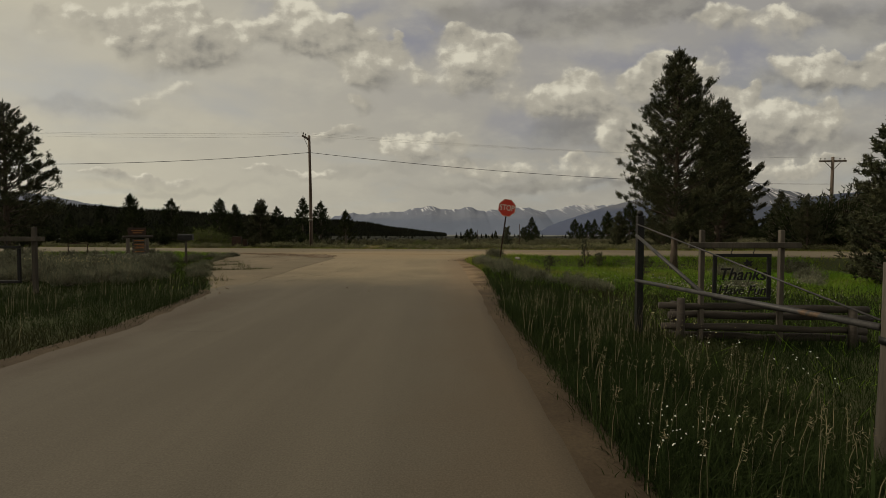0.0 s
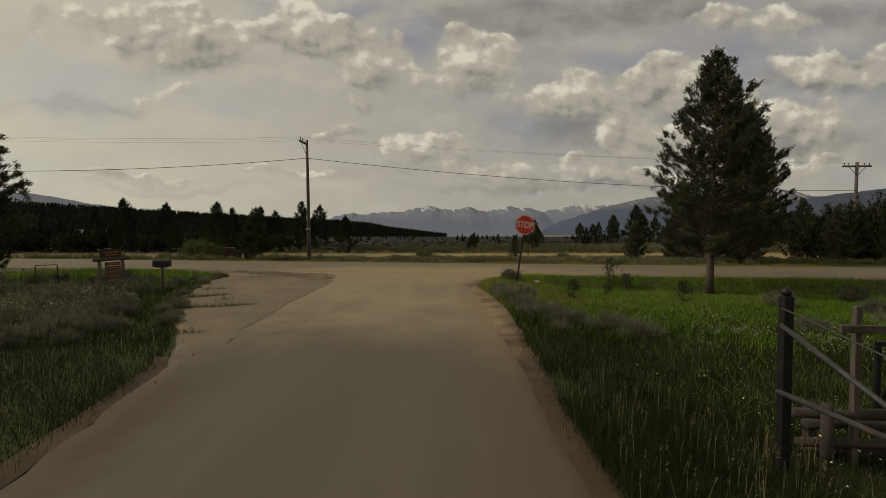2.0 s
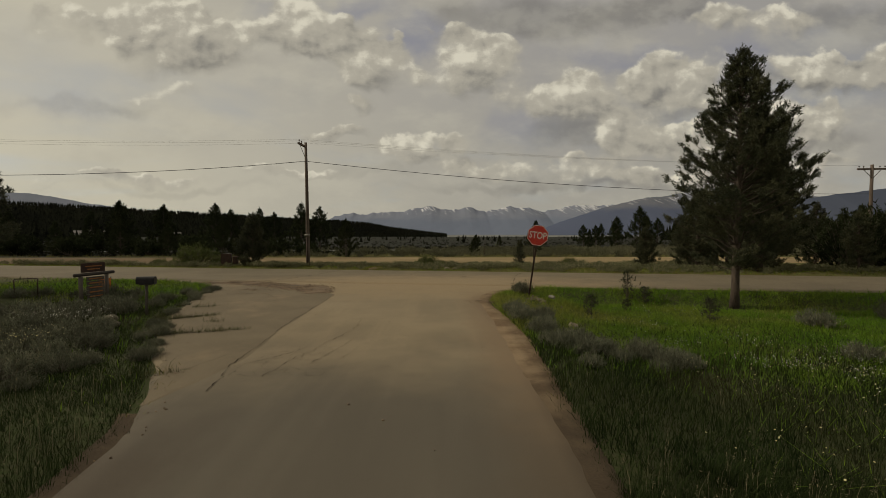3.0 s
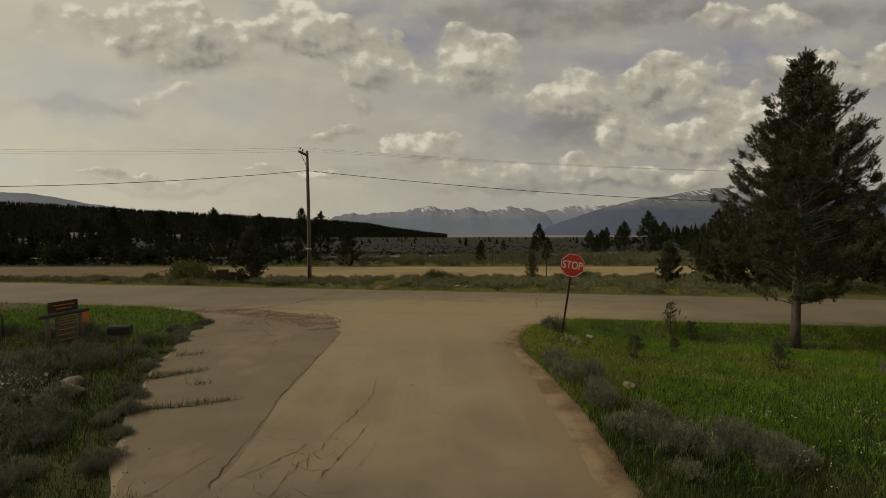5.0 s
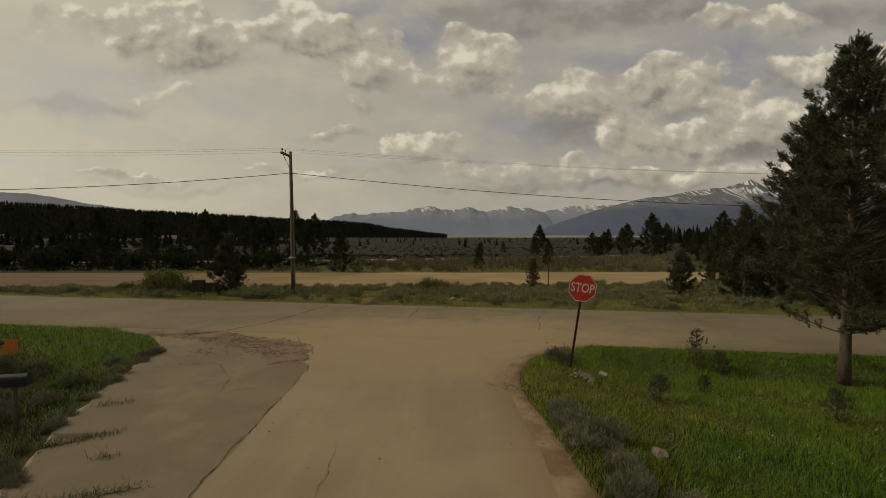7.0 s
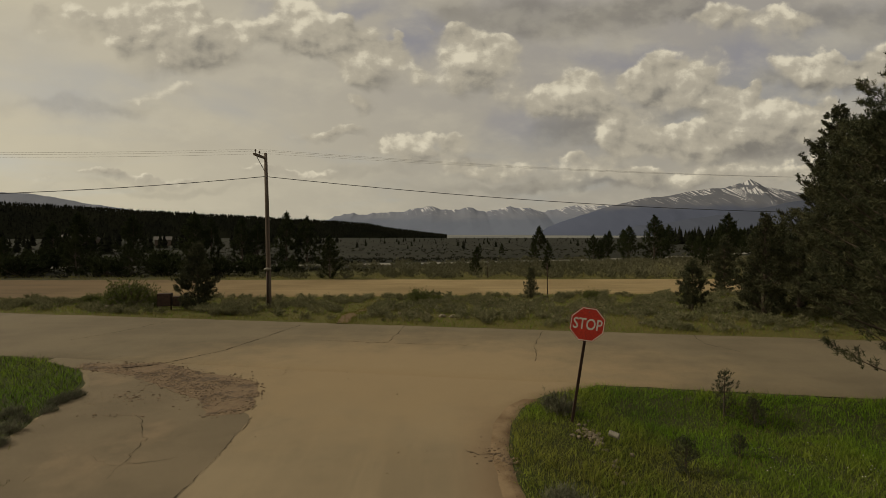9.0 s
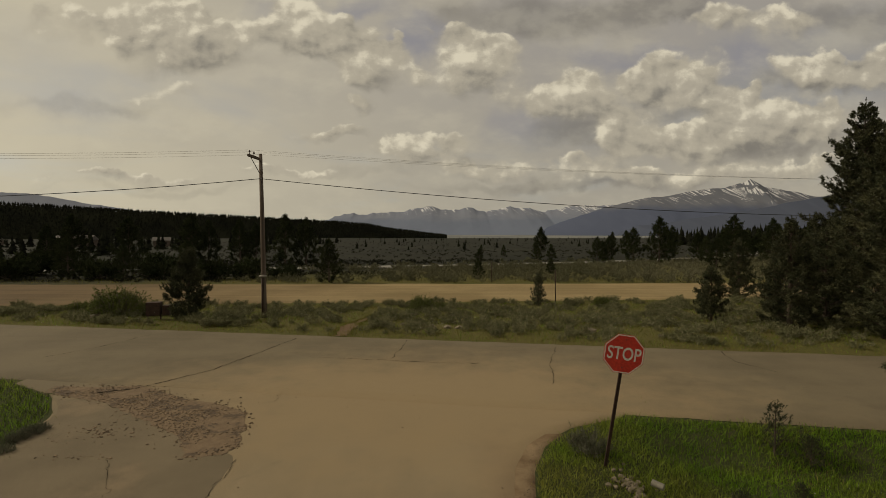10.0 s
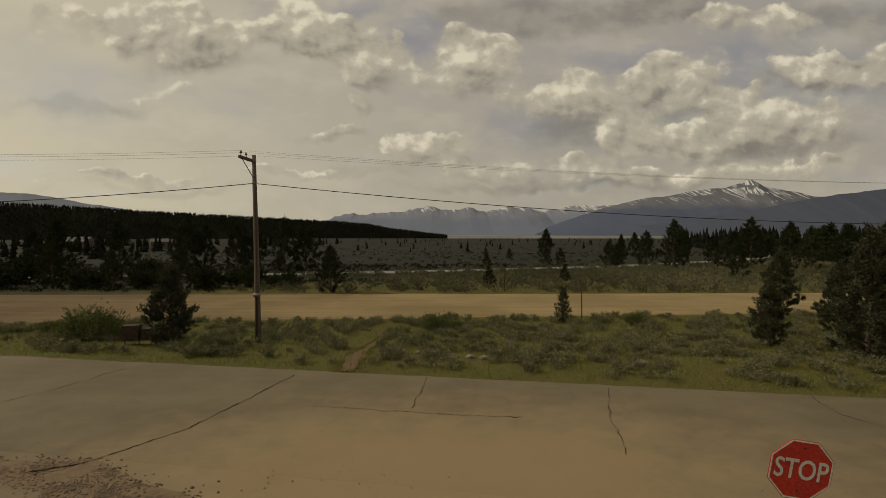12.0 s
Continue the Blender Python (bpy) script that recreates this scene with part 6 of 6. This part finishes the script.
culvert = thing("culvert_pipe", pose(3.05, 20.22, 0.035, 0, 8, -40) @ Matrix.Scale(0.75, 4), "pale ribbed pipe end among stones in grass", "pipe")
v, f = rod_arrays([(t_, 0, 0) for t_ in np.linspace(-0.13, 0.13, 17)], [0.07 + 0.009 * (k % 2) for k in range(17)], 14)
part("pipe", tri_mesh("pipe", v, f, PALE_PLASTIC), culvert)


# ---- cracks, rubble and weeds on the asphalt ----
def crack(parent, pts, width, z, seed, label="dark open crack"):
    rng_ = np.random.default_rng(seed)
    p = np.array(pts, float)
    d = np.concatenate([[0], np.cumsum(np.linalg.norm(np.diff(p, axis=0), axis=1))])
    s = np.arange(0, d[-1], 0.08)
    c = np.column_stack([np.interp(s, d, p[:, 0]), np.interp(s, d, p[:, 1])])
    wob = np.cumsum(rng_.normal(0, 0.013, c.shape), 0)
    wob -= np.linspace(0, 1, len(s))[:, None] * wob[-1]
    c = c + wob + rng_.normal(0, 0.016, c.shape)
    t_ = np.gradient(c, axis=0)
    t_ /= np.linalg.norm(t_, axis=1)[:, None] + 1e-9
    nrm = np.column_stack([-t_[:, 1], t_[:, 0]])
    w = width * 0.5 * rng_.uniform(0.15, 1.4, (len(s), 1)) * (0.35 + 0.65 * np.abs(np.sin(s * 2.3 + seed)))[:, None]
    w[-1] = w[0] = 0.001
    V = np.concatenate([np.column_stack([c + nrm * w, np.full(len(s), z)]), np.column_stack([c - nrm * w, np.full(len(s), z)])])
    n = len(s)
    F = [(i, i + 1, n + i + 1, n + i) for i in range(n - 1)]
    return part("crack", tri_mesh("crack", V, F, CRACK), parent, label)


ZC, ZD = 0.031, 0.0225
crack(cross, [(-6.3, 31.1), (-6.9, 29.0), (-7.6, 26.8), (-8.7, 25.2), (-9.6, 24.7)], 0.052, ZC, 1)
crack(cross, [(-1.9, 30.85), (-2.2, 28.0)], 0.026, ZC, 2)
crack(cross, [(3.7, 29.95), (2.96, 27.7), (2.5, 25.4)], 0.022, ZC, 3)
crack(cross, [(9.3, 29.1), (9.0, 27.7), (9.6, 26.4)], 0.024, ZC, 4)
crack(cross, [(-5.0, 28.3), (-2.2, 27.9), (0.74, 27.5)], 0.03, ZC, 5)
crack(cross, [(-12.4, 32.0), (-13.2, 29.6), (-13.9, 28.2)], 0.03, ZC, 6)
crack(drive, [(-3.75, 11.0), (-3.92, 12.8), (-4.15, 15.1), (-4.20, 18.0), (-4.34, 21.2)], 0.015, ZD, 7)
crack(drive, [(-3.2, 11.6), (-3.0, 12.6), (-2.75, 13.2), (-2.6, 14.4), (-2.5, 15.4), (-2.6, 16.6)], 0.010, ZD, 8)
crack(drive, [(-3.9, 12.2), (-3.3, 12.9), (-3.05, 13.5)], 0.011, ZD, 9)
crack(drive, [(-2.7, 12.4), (-2.45, 13.4), (-2.35, 14.2)], 0.014, ZD, 10)
crack(drive, [(-2.3, 12.6), (-2.15, 13.6)], 0.006, ZD, 11)
crack(drive, [(-2.8, 6.55), (-2.45, 6.62), (-2.1, 6.6)], 0.014, ZD, 12)
crack(drive, [(-6.5, 14.65), (-5.6, 14.9), (-4.9, 15.2)], 0.029, ZD + 0.004, 13)
crack(drive, [(-7.3, 16.3), (-6.4, 17.0)], 0.025, ZD + 0.004, 14)
crack(drive, [(-5.6, 18.6), (-5.9, 20.0), (-6.8, 21.2)], 0.011, ZD + 0.004, 15)
crack(drive, [(-4.9, 19.3), (-5.8, 19.0), (-6.5, 19.4)], 0.008, ZD + 0.004, 16)
crack(drive, [(0.1, 19.6), (0.5, 19.45), (0.85, 19.5)], 0.025, ZD, 17)
crack(drive, [(-4.6, 12.0), (-4.3, 13.0)], 0.007, ZD + 0.004, 18)

# a net of fine cracks
net_rng = np.random.default_rng(88)
knots = {(i, k): (-3.75 + 0.27 * i + net_rng.normal(0, 0.06), 11.75 + 0.30 * k + net_rng.normal(0, 0.07)) for i in range(6) for k in range(7)}
for (i, k), p in knots.items():
    for nxt in ((i + 1, k), (i, k + 1)):
        if nxt in knots and net_rng.uniform() < 0.62:
            q_ = knots[nxt]
            crack(drive, [p, ((p[0] + q_[0]) / 2 + net_rng.normal(0, 0.03), (p[1] + q_[1]) / 2 + net_rng.normal(0, 0.03)), q_], 0.0065, ZD, 30 + i * 7 + k)

rubble_rng = np.random.default_rng(91)
outline = [(-8.9, 24.1), (-10.9, 24.75), (-11.1, 25.25), (-8.6, 25.3), (-7.2, 24.4), (-6.1, 24.0), (-5.1, 23.45), (-4.75, 22.5), (-4.55, 21.7), (-4.7, 21.3), (-5.35, 21.2), (-5.88, 22.04), (-7.17, 22.95)]


def inside(x, y, poly):
    hit = False
    for (x1, y1), (x2, y2) in zip(poly, poly[1:] + poly[:1]):
        if (y1 > y) != (y2 > y) and x < (x2 - x1) * (y - y1) / (y2 - y1) + x1:
            hit = not hit
    return hit


def chips(name, label, spots, r0, r1):
    V, F, at = [], [], 0
    base = np.array([(1, 0, 0), (0.3, 0.95, 0), (-0.8, 0.6, 0), (-0.8, -0.6, 0), (0.3, -0.95, 0)])
    for x, y, z in spots:
        r, a = rubble_rng.uniform(r0, r1), rubble_rng.uniform(0, 6.28)
        r *= 1.0 + 0.6 * rubble_rng.uniform() ** 4
        low = base * np.array([1.0, rubble_rng.uniform(0.45, 1.0), 1.0]) * r * rubble_rng.uniform(0.6, 1.25, (5, 1))
        top = low * 0.8 + np.array([0, 0, min(r * rubble_rng.uniform(0.08, 0.34), 0.013)])
        v = np.vstack([low - np.array([0, 0, 0.01]), top])
        c, s = math.cos(a), math.sin(a)
        v = np.column_stack([v[:, 0] * c - v[:, 1] * s * 1.3 + x, v[:, 0] * s + v[:, 1] * c * 1.3 + y, v[:, 2] + z])
        fs = [(5, 6, 7), (5, 7, 8), (5, 8, 9)]
        for j in range(5):
            k = (j + 1) % 5
            fs += [(j, k, 5 + k), (j, 5 + k, 5 + j)]
        V.append(v), F.append(np.array(fs) + at)
        at += 10
    return tagged(new(name, tri_mesh(name, np.vstack(V), np.vstack(F), STONE)), label, "rubble", kind="stuff")


bm = bmesh.new()
rim = []
for (x1, y1), (x2, y2) in zip(outline, outline[1:] + outline[:1]):
    for k in range(9):
        rim.append((x1 + (x2 - x1) * k / 9 + rubble_rng.normal(0, 0.025), y1 + (y2 - y1) * k / 9 + rubble_rng.normal(0, 0.025)))
bm.faces.new([bm.verts.new((x, y, 0.0205)) for x, y in rim])
tagged(new("broken_patch", bm_mesh("broken_patch", bm, RUBBLE_BED)), "patch where the asphalt has broken down to gravel", "road", kind="structure")
spots = []
for x in np.arange(-11.2, -4.3, 0.058):
    for y in np.arange(21.0, 25.6, 0.066):
        px, py = x + rubble_rng.normal(0, 0.03), y + rubble_rng.normal(0, 0.03)
        worn = math.sin(px * 1.9 + py * 1.1) * math.sin(py * 2.3 - px * 0.9) + 0.5 * math.sin(px * 4.3 - py * 3.1)
        sound = inside(px, py, [(-5.2, 22.2), (-4.8, 23.0), (-5.4, 23.4), (-5.9, 22.8)])
        if inside(px + rubble_rng.normal(0, 0.13), py + rubble_rng.normal(0, 0.13), outline) and worn > -0.75 + rubble_rng.normal(0, 0.15) and not sound:
            spots.append((px, py, 0.024))
spots += [(rubble_rng.normal(-6.6, 1.2), rubble_rng.normal(23.0, 0.8), 0.024) for _ in range(25)]
spots += [(rubble_rng.normal(-7.6, 0.45), rubble_rng.normal(22.3, 0.22), 0.022) for _ in range(70)] + [(rubble_rng.normal(-7.3, 0.3), rubble_rng.normal(21.2, 0.06), 0.022) for _ in range(26)]
spots += [(rubble_rng.normal(0.70, 0.16), rubble_rng.normal(19.35, 0.22), 0.018) for _ in range(48)]
chips("asphalt_rubble", "brown broken asphalt chunks and gravel in a pothole", spots, 0.008, 0.032)
spots = [(rubble_rng.normal(-8.0, 0.35), rubble_rng.normal(22.6, 0.45), 0.02) for _ in range(60)]
spots += [(float(right_edge(y)) + rubble_rng.normal(-0.02, 0.10), y, 0.015) for y in rubble_rng.uniform(14.5, 22.3, 320)]
spots += [(float(left_edge(y)) + rubble_rng.normal(0.12, 0.18), y, 0.02) for y in rubble_rng.uniform(9.0, 23.0, 140)]
spots += [(rubble_rng.uniform(-9, 1.0), rubble_rng.uniform(9, 25), 0.02) for _ in range(60)]
spots += [(rubble_rng.normal(-3.5, 1.2), rubble_rng.normal(24.6, 0.5), 0.03) for _ in range(40)]
spots += [(rubble_rng.normal(-4.75, 0.3), rubble_rng.normal(12.0, 0.5), 0.02) for _ in range(24)]
spots += [(rubble_rng.normal(0.78, 0.16), rubble_rng.normal(19.45, 0.35), 0.02) for _ in range(90)]
chips("loose_stones", "loose stones and crumbs of asphalt on the roads", spots, 0.005, 0.017)
rng = np.random.default_rng(95)
weed_parts = []
for pts, n in (([(-6.9, 14.5), (-5.6, 14.9), (-4.95, 15.2)], 900), ([(-7.6, 16.2), (-6.9, 16.6), (-6.4, 17.0)], 700), ([(-7.6, 18.2), (-7.1, 18.5)], 120), ([(-6.1, 16.0), (-5.9, 16.1)], 60), ([(-5.0, 11.8), (-4.6, 11.95)], 120)):
    p = np.array(pts)
    k = rng.uniform(0, 1, n) ** 1.7 * (len(p) - 1)
    x = np.interp(k, np.arange(len(p)), p[:, 0]) + rng.normal(0, 0.10, n)
    y = np.interp(k, np.arange(len(p)), p[:, 1]) + rng.normal(0, 0.07, n)
    weed_parts.append(blades(np.column_stack([x, y, np.full(n, 0.015)]), rng.uniform(0.03, 0.30, n) * (1.1 - k / len(p)) * (0.25 + 0.75 * np.abs(np.sin(k * 7 + 1) * np.sin(k * 17))), np.full(n, 0.008), rng, 0.9))
V, F = join(weed_parts)
tagged(new("crack_weeds", tri_mesh("crack_weeds", V, F, WEED)), "tufts of weeds growing from cracks in the asphalt", "weeds", kind="stuff")
# a foot path worn through the sagebrush
pth = np.arange(31.6, 38.5, 0.3)
pc = -4.65 + 0.03 * (pth - 31.6) + 0.12 * np.sin(pth * 0.7)
PXX = pc[:, None] + np.linspace(-0.28, 0.28, 4)[None] * ((1 + 0.3 * np.sin(pth * 2.1) + 0.2 * np.sin(pth * 5.3)) * np.interp(pth, [31.6, 38.5], [1.25, 0.25]))[:, None]
PYY = np.repeat(pth[:, None], 4, 1)
edge_rng = np.random.default_rng(97)
fn = 1500
fpy = edge_rng.uniform(31.4, 38.6, fn)
fpx = np.interp(fpy, pth, pc) + edge_rng.choice([-1, 1], fn) * np.abs(edge_rng.normal(0.30, 0.12, fn)) * np.interp(fpy, [31.6, 38.5], [1.25, 0.5])
V, F = blades(stand(fpx, fpy), edge_rng.uniform(0.05, 0.16, fn), np.full(fn, 0.018), edge_rng, 0.8)
tagged(new("path_grass", tri_mesh("path_grass", V, F, DRY_GRASS)), "short dry grass hanging over the path's edges", "grass", kind="stuff")
tagged(new("footpath", sheet("footpath", PXX, PYY, land(PXX, PYY) + 0.02, PATH_SOIL)), "narrow bare dirt path through the sagebrush", "path", kind="structure")


# ---- houses far off below the ridge ----
def house(x, y, w, d_, h, turn):
    ob = thing("house", pose(x, y, float(land(x, y)) - 0.3, 0, 0, turn), "low far house with a pale roof", "house")
    part("wall", bm_mesh("wall", box_bm(0, 0, h / 2, w, d_, h, 0.05), HOUSE_WALL), ob)
    bm = bmesh.new()
    a = [bm.verts.new(p) for p in ((-w / 2 - 0.4, -d_ / 2 - 0.4, h), (w / 2 + 0.4, -d_ / 2 - 0.4, h), (w / 2 + 0.4, d_ / 2 + 0.4, h), (-w / 2 - 0.4, d_ / 2 + 0.4, h), (-w / 2 - 0.4, 0, h + d_ * 0.28), (w / 2 + 0.4, 0, h + d_ * 0.28))]
    for idx in ((0, 1, 5, 4), (2, 3, 4, 5), (0, 4, 3), (1, 2, 5), (0, 3, 2, 1)):
        bm.faces.new([a[i] for i in idx])
    part("roof", bm_mesh("roof", bm, ROOF), ob)
    for k in (-0.25, 0.22):
        part("window", bm_mesh("window", box_bm(k * w, -d_ / 2 - 0.02, h * 0.55, w * 0.14, 0.06, h * 0.36, 0.0), BLACK_STEEL), ob)


house(-150, 205, 13, 7, 3.0, 10)
house(-215, 236, 9, 6, 2.8, -15)
house(-118, 210, 6, 5, 2.6, 30)
